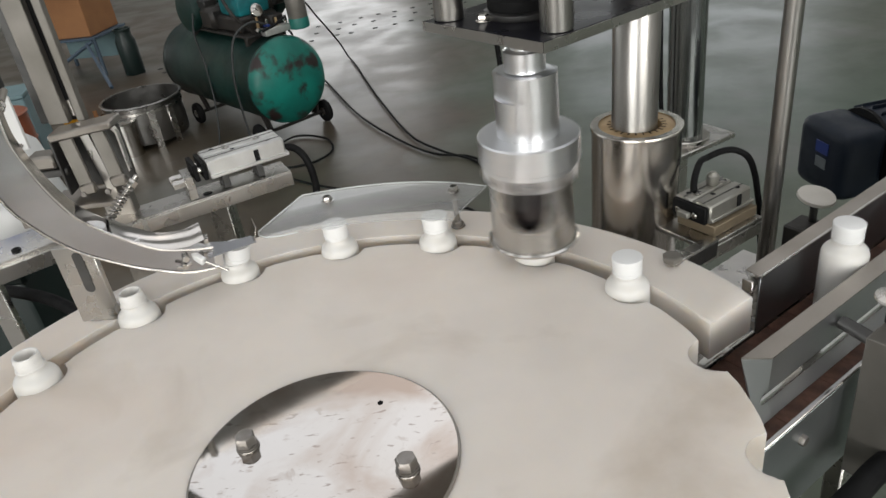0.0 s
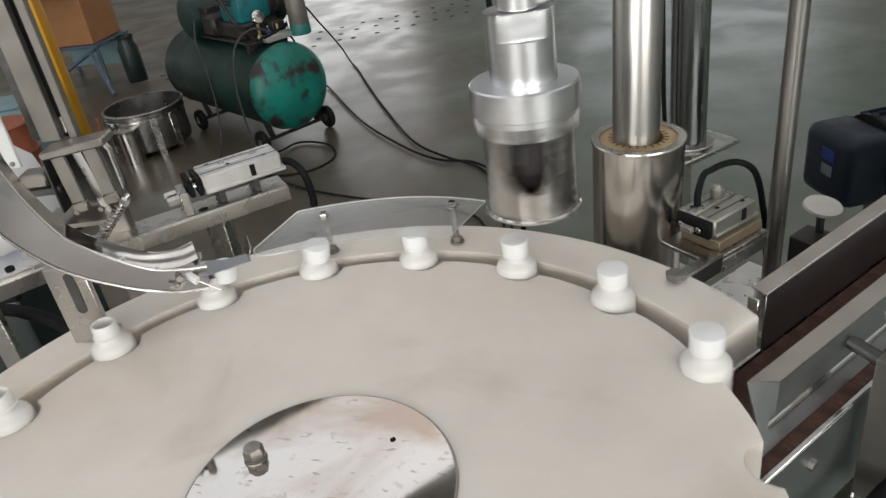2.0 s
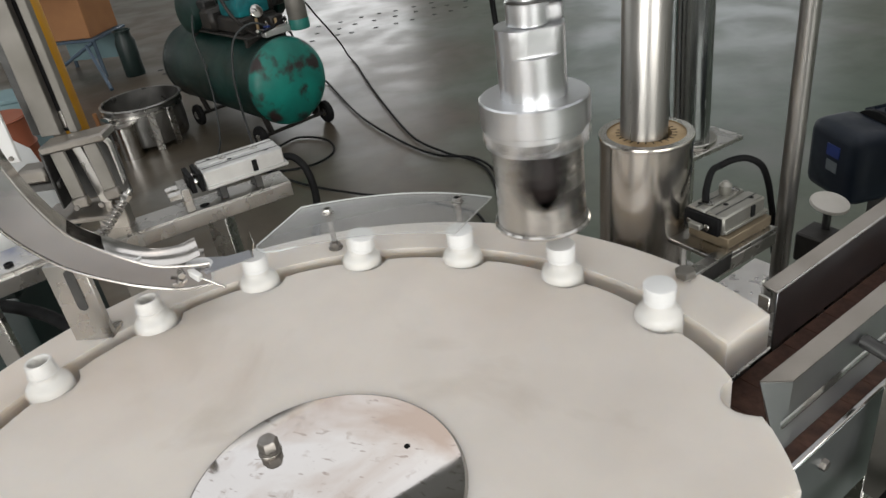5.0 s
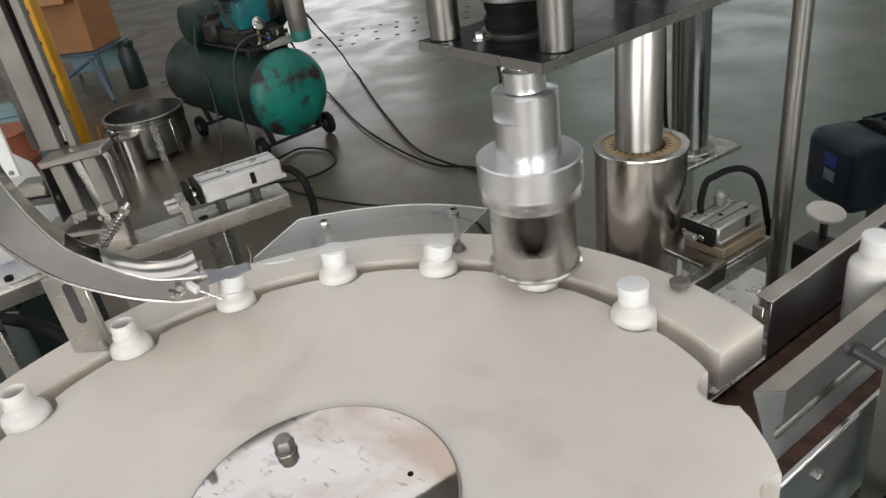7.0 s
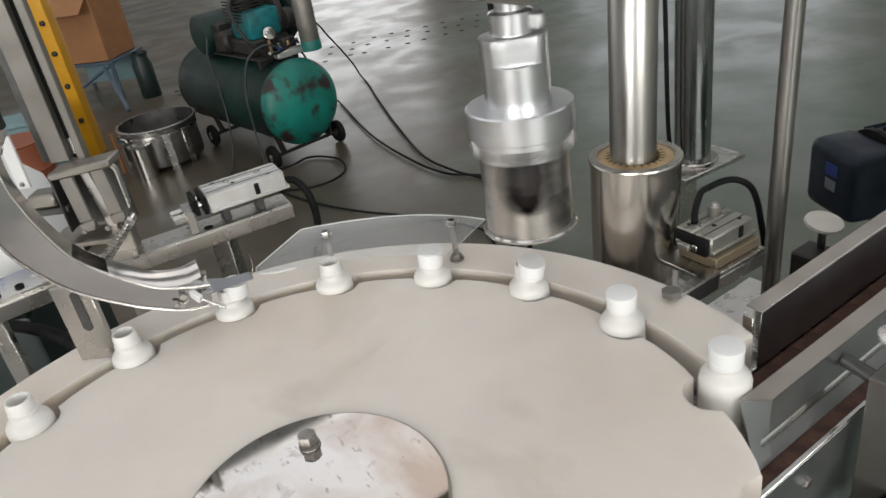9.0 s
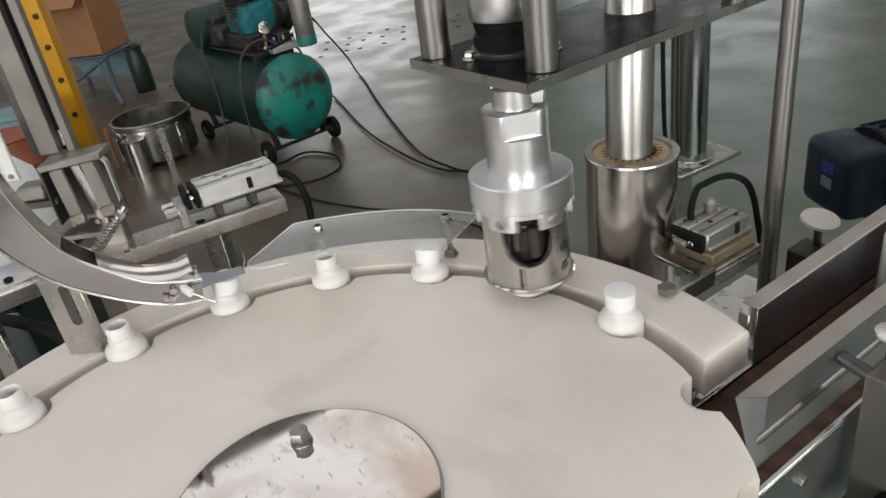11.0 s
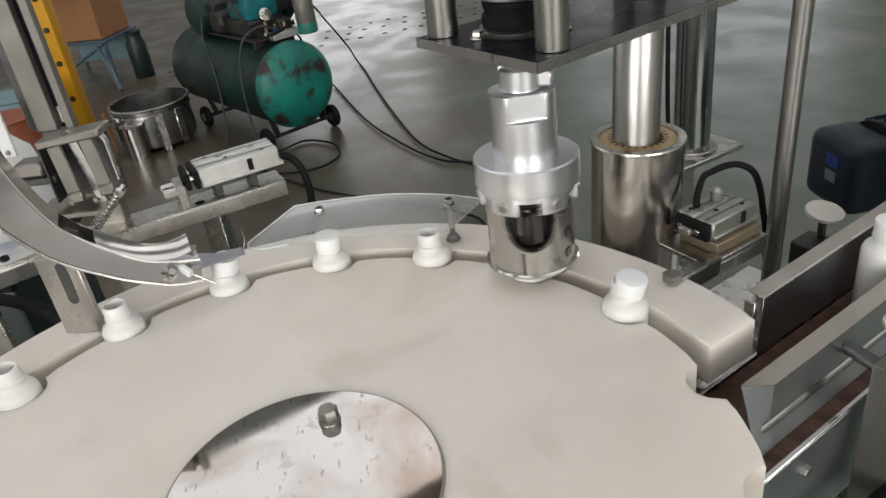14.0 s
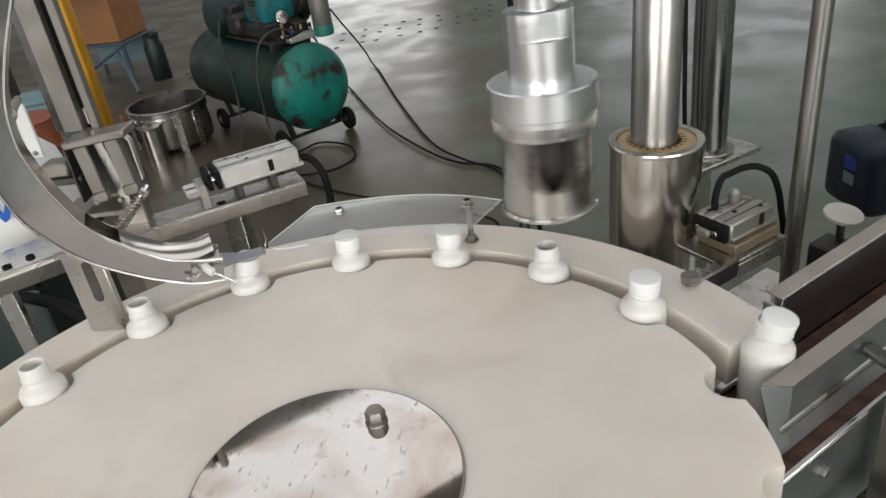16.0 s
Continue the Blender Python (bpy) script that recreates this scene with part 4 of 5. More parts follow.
def cap_chute():
    c = thing("cap_chute", CHUTE, "curved stainless chute that drops caps on the bottle necks", "chute")
    W = CHUTE.inverted()
    lo = smooth_path([(x, 0, z) for x, z in LOW], 6)
    up = smooth_path([(x, 0, z) for x, z in UPP], 6)

    def sheet(rows):
        """A thin folded sheet from rows of corner points."""
        bm = B()
        cols = [[bm.verts.new(p) for p in r] for r in rows]
        n = len(cols[0])
        for p, q in zip(cols, cols[1:]):
            for i in range(n):
                bm.faces.new((p[i], p[(i + 1) % n], q[(i + 1) % n], q[i]))
        bm.faces.new(cols[0])
        bm.faces.new(cols[-1][::-1])
        return bm

    def side(y):
        return sheet([[(q.x, y + dy, q.z) for q, dy in ((a, 0), (b, 0), (b, -0.0015), (a, -0.0015))] for a, b in zip(lo, up)])

    part("near_side", side(0.0), M_CHUTE, c, "curved polished side sheet")
    part("far_side", side(-0.040), M_POLISH, c)
    floor_rows = []
    for a, b in zip(lo, up):
        m, n = a.lerp(b, 0.22), (b - a).normalized() * 0.0015
        floor_rows.append([(m.x, -0.0016, m.z), (m.x + n.x, -0.0016, m.z + n.z), (m.x + n.x, -0.0399, m.z + n.z), (m.x, -0.0399, m.z)])
    part("slide_floor", sheet(floor_rows), M_STEEL, c)
    cover = []
    for a, b in zip(lo[24:], up[24:]):
        m, n = a.lerp(b, 0.97), (b - a).normalized() * 0.0012
        cover.append([(m.x, -0.0016, m.z), (m.x + n.x, -0.0016, m.z + n.z), (m.x + n.x, -0.0399, m.z + n.z), (m.x, -0.0399, m.z)])
    part("cover_strip", sheet(cover), M_POLISH, c)
    part("edge_wire", tube(B(), [(x, 0.001, z) for x, z in UPP], 0.0016, 8, 6), M_POLISH, c)
    part("edge_wire", tube(B(), [(x, 0.001, z) for x, z in LOW], 0.0014, 8, 6), M_POLISH, c)
    # inner guide blade above the outlet
    path = smooth_path([(0.118, 0, 1.060), (0.100, 0, 1.042), (0.075, 0, 1.025), (0.050, 0, 1.019), (0.028, 0, 1.022)], 5)
    part("guide_blade", sheet([[(q.x, -0.006, q.z - 0.006), (q.x, -0.014, q.z + 0.002), (q.x, -0.030, q.z + 0.006), (q.x, -0.030, q.z + 0.0048), (q.x, -0.0145, q.z + 0.0008), (q.x, -0.0068, q.z - 0.0068)] for q in path]), M_POLISH, c, "thin bright guide blade")
    # outlet flap over the bottle, with its turned-up tab
    fl = part("outlet_flap", prism(B(), [(-0.352, 0.742), (-0.330, 0.713), (-0.318, 0.720), (-0.280, 0.738), (-0.287, 0.757), (-0.315, 0.748), (-0.340, 0.752)], 0.9965, 0.9975, W), M_GUARD, c, "thin dark-reflecting flap")
    part("tab", box(B(), 0.0012, 0.030, 0.020, W @ T(-0.2855, 0.7535, 1.005) @ RZ(22) @ RY(20), 0.0003), M_POLISH, fl)
    part("outlet_block", box(B(), 0.021, 0.007, 0.009, W @ T(-0.343, 0.7115, 1.000) @ RZ(-35) @ RY(18), 0.001), M_WHITE, c, "small white plastic stop")
    part("pin", bar(B(), W @ Vector((-0.334, 0.706, 0.997)), W @ Vector((-0.308, 0.700, 0.985)), 0.0016), M_POLISH, c)
    for dx, dz in ((0.058, 0.995), (0.054, 1.004)):
        part("wing_screw", rod(B(), 0.004, 0.007, T(dx, 0.0002, dz) @ RX(-90), 16), M_POLISH, c)
    for a in (25, 155):
        part("wing", box(B(), 0.008, 0.0025, 0.004, T(0.058, 0.0085, 0.995) @ RY(-a) @ T(0.0055, 0, 0), 0.001), M_POLISH, c)
    part("tie_bolt", hexbolt(B(), 0.0062, 0.010, T(0.176, -0.055, 1.205) @ RX(-90)), M_POLISH, c)
    part("tie_rod", bar(B(), (0.176, -0.0416, 1.205), (0.176, -0.12, 1.205), 0.004), M_STEEL, c)
    return c


cap_chute()


def tension_spring():
    a, b = Vector((-0.449, 0.737, 1.043)), Vector((-0.405, 0.766, 1.089))
    s = thing("tension_spring", T(*a), "steel coil spring between the chute and its bracket", "spring")
    d = b - a
    m = along((0, 0, 0), d)
    turns, n = 11, 176
    pts = [m @ Vector((0.0056 * math.cos(2 * math.pi * turns * k / n), 0.0056 * math.sin(2 * math.pi * turns * k / n), d.length * (0.05 + 0.72 * k / n))) for k in range(n + 1)]
    part("coil", tube(B(), pts, 0.0011, 6, 1), M_BOLT, s)
    part("eye_bolt", rod(B(), 0.0026, d.length, m, 12), M_STEEL, s)
    part("nut", hexbolt(B(), 0.0062, 0.008, m @ T(0, 0, d.length * 0.8)), M_POLISH, s)
    part("anchor", rod(B(), 0.006, 0.004, m @ T(0, 0, -0.001), 16), M_BOLT, s)


tension_spring()


def chute_stand():
    """Slotted upright with its forked bracket, behind the chute."""
    s = thing("slotted_upright", T(-0.49, 0.875, 0), "tall slotted stainless upright with a forked bracket", "machine frame")
    def P(x, y, z):
        return T(x + 0.49, y - 0.875, z)
    part("back_plate", box(B(), 0.070, 0.003, 0.078, P(-0.484, 0.8585, 1.086), 0.0006), M_DARKSTEEL, s)
    part("rail", box(B(), 0.026, 0.012, 0.24, P(-0.5275, 0.875, 1.25), 0.001), M_POSTGREY, s)
    part("slot_back", box(B(), 0.012, 0.003, 0.24, P(-0.5092, 0.882, 1.25), 0.0006), M_BLACK, s, "black slot between the rails")
    part("rail", box(B(), 0.0105, 0.012, 0.24, P(-0.4980, 0.875, 1.25), 0.001), M_POSTGREY, s)
    part("side_rail", box(B(), 0.014, 0.010, 0.24, P(-0.5490, 0.884, 1.25), 0.001), M_DARKSTEEL, s)
    part("slot_tongue", box(B(), 0.006, 0.003, 0.022, P(-0.5105, 0.8795, 1.146), 0.001), M_POLISH, s)
    part("clamp_bar", box(B(), 0.012, 0.02, 0.11, P(-0.580, 0.86, 1.24), 0.002), M_DARKSTEEL, s)
    part("fork_top", box(B(), 0.082, 0.036, 0.010, P(-0.4835, 0.842, 1.130) @ RY(-6), 0.002), M_UPRIGHT, s)
    part("fork_leg", box(B(), 0.003, 0.032, 0.075, P(-0.5235, 0.84, 1.088), 0.001), M_DARKSTEEL, s)
    lp = [(0.0, 0.0), (0.006, -0.010), (0.006, -0.062), (0.004, -0.064), (0.0035, -0.012), (-0.002, -0.003)]
    part("fork_leg", prism(B(), [(x, z) for x, z in lp], -0.004, 0.004, P(-0.4470, 0.834, 1.134) @ RX(90)), M_STEEL, s, "thin folded side cheek")
    # stainless tongues; the dark they reflect is put into a darker colour
    for x, zc in ((-0.5060, 1.087), (-0.4640, 1.093)):
        part("tongue", box(B(), 0.018, 0.005, 0.070, P(x, 0.834, zc) @ RY(-7) @ RX(-6), 0.001), M_POSTGREY, s, "brown-grey tongue, dark reflection put into its colour")
        part("tongue_pad", box(B(), 0.020, 0.010, 0.014, P(x + 0.005, 0.829, zc - 0.032) @ RY(-7), 0.002), M_UPRIGHT, s)
    part("middle_strip", box(B(), 0.012, 0.003, 0.085, P(-0.4860, 0.848, 1.082) @ RY(-7), 0.0006), M_STEEL, s)
    for x in (-0.507, -0.476):
        part("screw", hexbolt(B(), 0.004, 0.003, P(x, 0.826, 1.050) @ RX(90)), M_BOLT, s)
    part("shelf", box(B(), 0.10, 0.06, 0.006, P(-0.505, 0.835, 1.040), 0.001), M_UPRIGHT, s)
    part("gusset", prism(B(), [(-0.045, 0), (0.03, 0), (0.03, 0.012), (-0.045, 0.05)], -0.002, 0.002, P(-0.545, 0.81, 1.02) @ RX(90)), M_UPRIGHT, s)
    part("side_block", box(B(), 0.036, 0.03, 0.018, P(-0.546, 0.84, 1.096), 0.003), M_UPRIGHT, s)
    part("side_foot", box(B(), 0.05, 0.026, 0.010, P(-0.544, 0.842, 1.080), 0.002), M_DARKSTEEL, s)
    wp = part("white_strip", box(B(), 0.017, 0.005, 0.068, P(-0.5655, 0.838, 1.1475), 0.001), M_WHITE, s, "white plastic strip")
    part("screw", hexbolt(B(), 0.003, 0.003, P(-0.5655, 0.8354, 1.120) @ RX(90)), M_BOLT, wp)
    part("post", box(B(), 0.04, 0.02, 1.02, T(-0.01, 0.015, 0.52), 0.002), M_UPRIGHT, s)
    part("foot", box(B(), 0.16, 0.16, 0.01, T(-0.01, 0.015, 0.005), 0.002), M_UPRIGHT, s)
    return s


chute_stand()


def ring_post():
    p = thing("chute_post", T(-0.464, 0.684, TOP) @ RZ(-4), "flat stainless post with a long slot, bolted on the guide ring", "bracket")
    w, h, t = 0.046, 0.098, 0.008
    bm = B()
    part("plate", box(bm, w, t, h, T(0, 0, h / 2), 0.0008), M_STEEL, p)
    sl = [(0.006 * math.cos(radians(q)), 0.066 + 0.020 * (1 if q < 180 else -1) + 0.006 * math.sin(radians(q))) for q in range(0, 360, 20)]
    part("slot", prism(B(), sl, 0.0002, 0.0008, T(0.004, -t / 2, 0) @ RX(90)), M_DARKSTEEL, p, "long dark slot")
    part("foot", box(B(), w, 0.02, 0.006, T(0, 0.012, 0.0031), 0.001), M_STEEL, p)


ring_post()


def side_shelf():
    s = thing("side_bracket", T(-0.64, 0.875, 0), "stainless angle bracket on a flat leg with socket screws", "bracket")
    part("plate", box(B(), 0.16, 0.075, 0.012, T(0, 0, 0.965) @ RZ(37), 0.0015), M_STEEL, s)
    part("front_lip", box(B(), 0.16, 0.008, 0.022, RZ(37) @ T(0, -0.0415, 0.954), 0.001) , M_STEEL, s)
    for x in (-0.018, 0.012):
        part("socket_screw", lathe(B(), [(0.006, 0), (0.006, 0.003), (0.0035, 0.0034), (0.0033, 0.001), (0, 0.001)], 20, RZ(37) @ T(-0.03 + x, -0.022 + x * 0.2, 0.971), False), M_BLACK, s)
    part("leg", box(B(), 0.026, 0.012, 0.955, T(-0.045, -0.045, 0.4785), 0.0015), M_STEEL, s)
    part("foot", box(B(), 0.12, 0.12, 0.01, T(-0.045, -0.045, 0.005), 0.002), M_STEEL, s)


side_shelf()


# ---- pneumatic slides ----
def slide(m, label, body_mat, long=0.112, wide=0.052, high=0.028, tool=M_ALU_DULL, reach=0.85):
    s = thing("pneumatic_slide", m, label, "pneumatic slide", "pneumatic slides")
    bm = B()
    box(bm, long, wide * 0.46, high, T(0, -wide * 0.26, high / 2), 0.002)
    box(bm, long, wide * 0.46, high, T(0, wide * 0.26, high / 2), 0.002)
    box(bm, long - 0.002, wide * 0.2, high - 0.003, T(0, 0, high / 2 - 0.0012))
    part("body", bm, body_mat, s, "anodised aluminium body")
    for y in (-wide * 0.26, wide * 0.26):
        part("groove", box(B(), long * 0.98, 0.0016, 0.0006, T(0, y, high + 0.0002)), M_DARKSTEEL, s)
    for x in (-0.02, 0.026):
        part("port", lathe(B(), [(0.0052, 0), (0.0052, 0.0018), (0.003, 0.002), (0, 0.0015)], 18, T(x, wide * 0.14, high)), M_STEEL, s)
    part("sensor", box(B(), 0.007, 0.0022, 0.016, T(0.014, -wide * 0.5, high * 0.55), 0.0004), M_BLACK, s)
    part("end_plate", box(B(), 0.006, wide * 0.9, high * 0.92, T(-long / 2 - 0.0045, 0, high / 2), 0.001), M_BLACK, s)
    for y in (-0.012, 0.012):
        part("piston_rod", bar(B(), (-long / 2 - 0.013, y, high * 0.5), (-long / 2 - 0.007, y, high * 0.5), 0.004), M_POLISH, s)
    part("tool_plate", box(B(), 0.007, wide * reach, high * reach, T(-long / 2 - 0.016, 0, high * 0.5), 0.001), tool, s)
    part("foot_rail", box(B(), long * 1.03, wide * 1.10, 0.005, T(0.002, 0, 0.0045), 0.001), body_mat, s)
    for x, y in ((-0.034, 0.3), (-0.012, -0.12), (0.032, -0.3)):
        part("hole", lathe(B(), [(0, 0.0004), (0.0032, 0.0004)], 14, T(x * long / 0.1, y * wide, high), False), M_BLACK, s)
    return s


SL = pose(-0.338, 0.958, 1.012, 0, 0, 29)
slide(SL, "pale aluminium pneumatic slide on a stainless arm", M_ALU_DULL, tool=M_BLACK)
slide(pose(0.2735, 0.7805, 0.945, 0, 0, 33), "dull aluminium pneumatic slide beside the column sleeve", M_DULL, 0.074, 0.054, 0.024, M_DULL, 0.3)


def slide_arm():
    a = thing("carrier_bracket", pose(-0.405, 0.915, 0.99, 0, 0, 28.5), "long stainless arm on a flat leg carrying the slide", "bracket")
    part("top", box(B(), 0.27, 0.048, 0.004, T(0, 0.004, -0.002), 0.0008), M_STEEL, a)
    part("front_flange", box(B(), 0.27, 0.003, 0.020, T(0, -0.0215, -0.012), 0.0008), M_STEEL, a)
    part("slot", lathe(B(), [(0, 0), (0.007, 0)], 20, T(0.015, -0.008, 0.0006), False), M_BLACK, a)
    for x in (0.045, 0.095):
        part("riser", box(B(), 0.010, 0.036, 0.0212, T(x, 0.008, 0.0109), 0.001), M_DARKSTEEL, a)
    part("stop_block", box(B(), 0.012, 0.040, 0.034, T(-0.004, 0.004, 0.0171), 0.001), M_STEEL, a)
    for y in (-0.01, 0.012):
        part("stop_screw", hexbolt(B(), 0.0065, 0.016, T(-0.0102, y, 0.026) @ RY(-90)), M_STEEL, a)
    part("leg", box(B(), 0.034, 0.020, 0.985, T(0.030, 0.0, -0.4975) @ RZ(-50), 0.001), M_STEEL, a)
    part("foot", box(B(), 0.10, 0.10, 0.008, T(0.030, 0, -0.986), 0.001), M_STEEL, a)


slide_arm()


M_TAN = mat("oily_tan_block", (0.24, 0.19, 0.125), 0.45, 0.4, (0.17, 0.135, 0.09), 30, 0.3, 0.05, 120, 0.55)


def slide_bracket():
    b = thing("slide_bracket", pose(0.271, 0.778, 0.931, 0, 0, 33), "stainless bracket plate with a slotted arm bolted to the guide ring", "bracket")
    part("plate", box(B(), 0.104, 0.074, 0.006, T(-0.006, -0.004, -0.0032), 0.001), M_STEEL, b)
    part("riser", box(B(), 0.078, 0.056, 0.0138, T(0.004, -0.006, 0.0070), 0.001), M_TAN, b, "tan riser block under the slide")
    part("front_flange", box(B(), 0.104, 0.004, 0.018, T(-0.006, -0.039, -0.0155), 0.001), M_STEEL, b)
    inv = b.matrix_basis.inverted()
    p, q = on_wheel(0.428, 33.6, 0), Vector((0.2545, 0.7235, 0))
    d = q - p
    turn = math.degrees(math.atan2(d.y, d.x))
    part("arm", box(B(), d.length + 0.010, 0.015, 0.005, inv @ T((p.x + q.x) / 2, (p.y + q.y) / 2, TOP - 0.0065) @ RZ(turn) @ RY(math.degrees(math.atan2(0.0185, d.length))), 0.0008), M_STEEL, b)
    # the arm's side in shadow, put in as a black strip below it
    part("arm_shaded_side", box(B(), d.length - 0.02, 0.004, 0.020, inv @ T((p.x + q.x) / 2 + 0.012, (p.y + q.y) / 2 + 0.004, TOP - 0.0190) @ RZ(turn) @ RY(math.degrees(math.atan2(0.0185, d.length))), 0.0008), M_IRON, b)


slide_bracket()


def hose(name, pts, r, label, material=M_BLACK, n=8, category="hose"):
    a = Vector(pts[0])
    solid(name, tube(B(), [Vector(p) - a for p in pts], r, 10, n), material, T(*a), label, category)


solid("hose_fitting", lathe(B(), [(0, 0), (0.007, 0), (0.0075, 0.002), (0.0075, 0.012), (0.005, 0.014), (0.004, 0.016), (0, 0.017)], 20), M_DULL, T(0.2780, 0.7970, 0.9692), "pale plastic hose fitting on the pneumatic slide", "hose fitting")
hose("air_hose", [(0.250, 0.781, 0.970), (0.254, 0.793, 0.980), (0.268, 0.818, 0.990), (0.284, 0.835, 0.988), (0.301, 0.835, 0.994), (0.318, 0.835, 0.993), (0.335, 0.835, 0.981), (0.345, 0.835, 0.957), (0.351, 0.835, 0.928), (0.357, 0.835, 0.895), (0.361, 0.835, 0.851)], 0.0042, "thick black cable arching over the pneumatic slide")
hose("air_hose", [(-0.292, 0.978, 1.018), (-0.272, 0.985, 1.016), (-0.256, 0.982, 0.998), (-0.249, 0.976, 0.965), (-0.252, 0.97, 0.93), (-0.27, 0.96, 0.86), (-0.28, 0.95, 0.78), (-0.28, 0.93, 0.70)], 0.0056, "thick black air hose behind the pneumatic slide")
hose("air_hose", [(-1.00, 0.86, 0.955), (-0.80, 0.90, 0.900), (-0.66, 0.87, 0.885), (-0.56, 0.80, 0.882), (-0.50, 0.74, 0.875), (-0.45, 0.68, 0.86)], 0.009, "thick black hose under the chute bracket")


hose("cable", [(0.20, 0.36, 0.70), (0.262, 0.415, 0.80), (0.305, 0.446, 0.815), (0.345, 0.474, 0.815), (0.42, 0.52, 0.80), (0.6, 0.62, 0.72)], 0.012, "thick black cable beside the conveyor frame", category="cable")


# ---- posts, deck, knob, motor ----
M_TUBE = mat("hazy_stainless_tube", (0.36, 0.375, 0.37), 0.2, 1.0, (0.28, 0.30, 0.295), 4, 0.2, 0.0, 40, 0.28, stretch=(12, 12, 0.5))

def round_post():
    p = thing("round_post", T(0.348, 0.802, 0.775), "polished round stainless post beside the conveyor", "post")
    p.matrix_basis = T(0.354, 0.802, 0.775) @ RY(0.6)
    part("tube", lathe(B(), [(0.0108, 0), (0.0108, 0.78), (0.0098, 0.781)], 32), M_COLUMN, p)
    part("socket", lathe(B(), [(0.018, 0), (0.018, 0.05), (0.015, 0.053), (0.0115, 0.053)], 32), M_STEEL, p)


round_post()


def side_deck():
    d = thing("side_deck", pose(0, 0, 0, 0, 0, BELT_TURN) @ T(0.74, 0.45, 0), "bright stainless side deck between the column and the conveyor", "machine frame")
    part("sheet", box(B(), 0.30, 0.19, 0.006, T(-0.03, 0.0, 0.772), 0.001), M_SILVERSHEET, d)
    for y in (-0.03, 0.03):
        part("rail", box(B(), 0.006, 0.19, 0.012, T(-0.10 + y * 2.0, 0, 0.782), 0.001), M_STEEL, d)
    part("frame", box(B(), 0.29, 0.18, 0.14, T(-0.03, 0, 0.698), 0.002), M_DARKSTEEL, d)
    for x in (-0.15, 0.09):
        part("leg", box(B(), 0.03, 0.03, 0.63, T(x, 0.03, 0.315), 0.001), M_STEEL, d)


side_deck()


def column_stand():
    """The second column, on its plate, beyond the capping station."""
    c = thing("round_column", T(0.483, 1.57, 0), "second chromed column on a flanged base plate", "column")
    part("tube", lathe(B(), [(0.0400, 0.700), (0.0400, 1.15), (0.0435, 1.152), (0.0435, 1.20), (0.0400, 1.202), (0.0400, 1.6), (0.0, 1.601)], 48), M_TUBE, c)
    part("flange", lathe(B(), [(0.029, 0.692), (0.055, 0.692), (0.057, 0.695), (0.057, 0.704), (0.055, 0.706), (0.029, 0.706)], 48), M_POLISH, c)
    part("base_plate", box(B(), 0.19, 0.12, 0.012, RZ(31) @ T(0.010, 0.0, 0.686), 0.002), M_STEEL, c)
    part("pedestal", box(B(), 0.07, 0.05, 0.62, RZ(31) @ T(-0.01, 0.03, 0.37), 0.004), M_STEEL, c)
    part("plinth", box(B(), 0.16, 0.14, 0.06, RZ(31) @ T(-0.01, 0.03, 0.03), 0.003), M_STEEL, c)


column_stand()
hose("cable", [(0.417, 1.55, 1.50), (0.415, 1.55, 1.20), (0.419, 1.55, 1.0), (0.423, 1.55, 0.80), (0.429, 1.54, 0.70), (0.43, 1.52, 0.55), (0.42, 1.5, 0.02)], 0.005, "black cable hanging beside the second column", category="cable")
hose("cable", [(0.055, 1.60, 1.60), (0.060, 1.60, 1.25), (0.068, 1.60, 1.05), (0.078, 1.60, 0.90), (0.09, 1.60, 0.6), (0.12, 1.6, 0.01)], 0.006, "dark cable hanging behind the capping chuck", category="cable")


def drive_motor():
    m = thing("drive_motor", T(0.787, 1.31, 0.742) @ RZ(10) @ Matrix.Scale(0.9, 4), "navy blue electric motor with a rounded fan cover", "motor")
    ax = RY(90)
    bm = box(B(), 0.107, 0.158, 0.158, T(-0.0967, 0, 0), 0.026, 3)
    part("fan_cover", bm, M_BLUEPAINT, m)
    part("body", lathe(B(), [(0.084, -0.044), (0.090, -0.042), (0.090, 0.16), (0.084, 0.165), (0, 0.165)], 48, ax), M_BLUEPAINT, m)
    for k in range(20):
        part("cooling_fin", box(B(), 0.19, 0.003, 0.008, RX(18 * k) @ T(0.06, 0, 0.093), 0.0006), M_BLUEPAINT, m)
    part("cover_band", lathe(B(), [(0.086, -0.052), (0.091, -0.051), (0.091, -0.042), (0.086, -0.041)], 48, ax), M_BLACK, m)
    pl = part("nameplate", box(B(), 0.0015, 0.040, 0.026, T(-0.1512, -0.012, 0.030), 0.0004), M_LABELBLUE, m, "blue nameplate")
    part("lower_plate", box(B(), 0.0015, 0.034, 0.024, T(-0.1512, -0.012, -0.004), 0.0004), M_LABEL, m)
    part("foot", box(B(), 0.14, 0.15, 0.012, T(0.07, 0, -0.098), 0.002), M_BLUEPAINT, m)
    part("stand", box(B(), 0.12, 0.12, 0.720, T(0.07, 0, -0.464), 0.003), M_DARKSTEEL, m)


drive_motor()


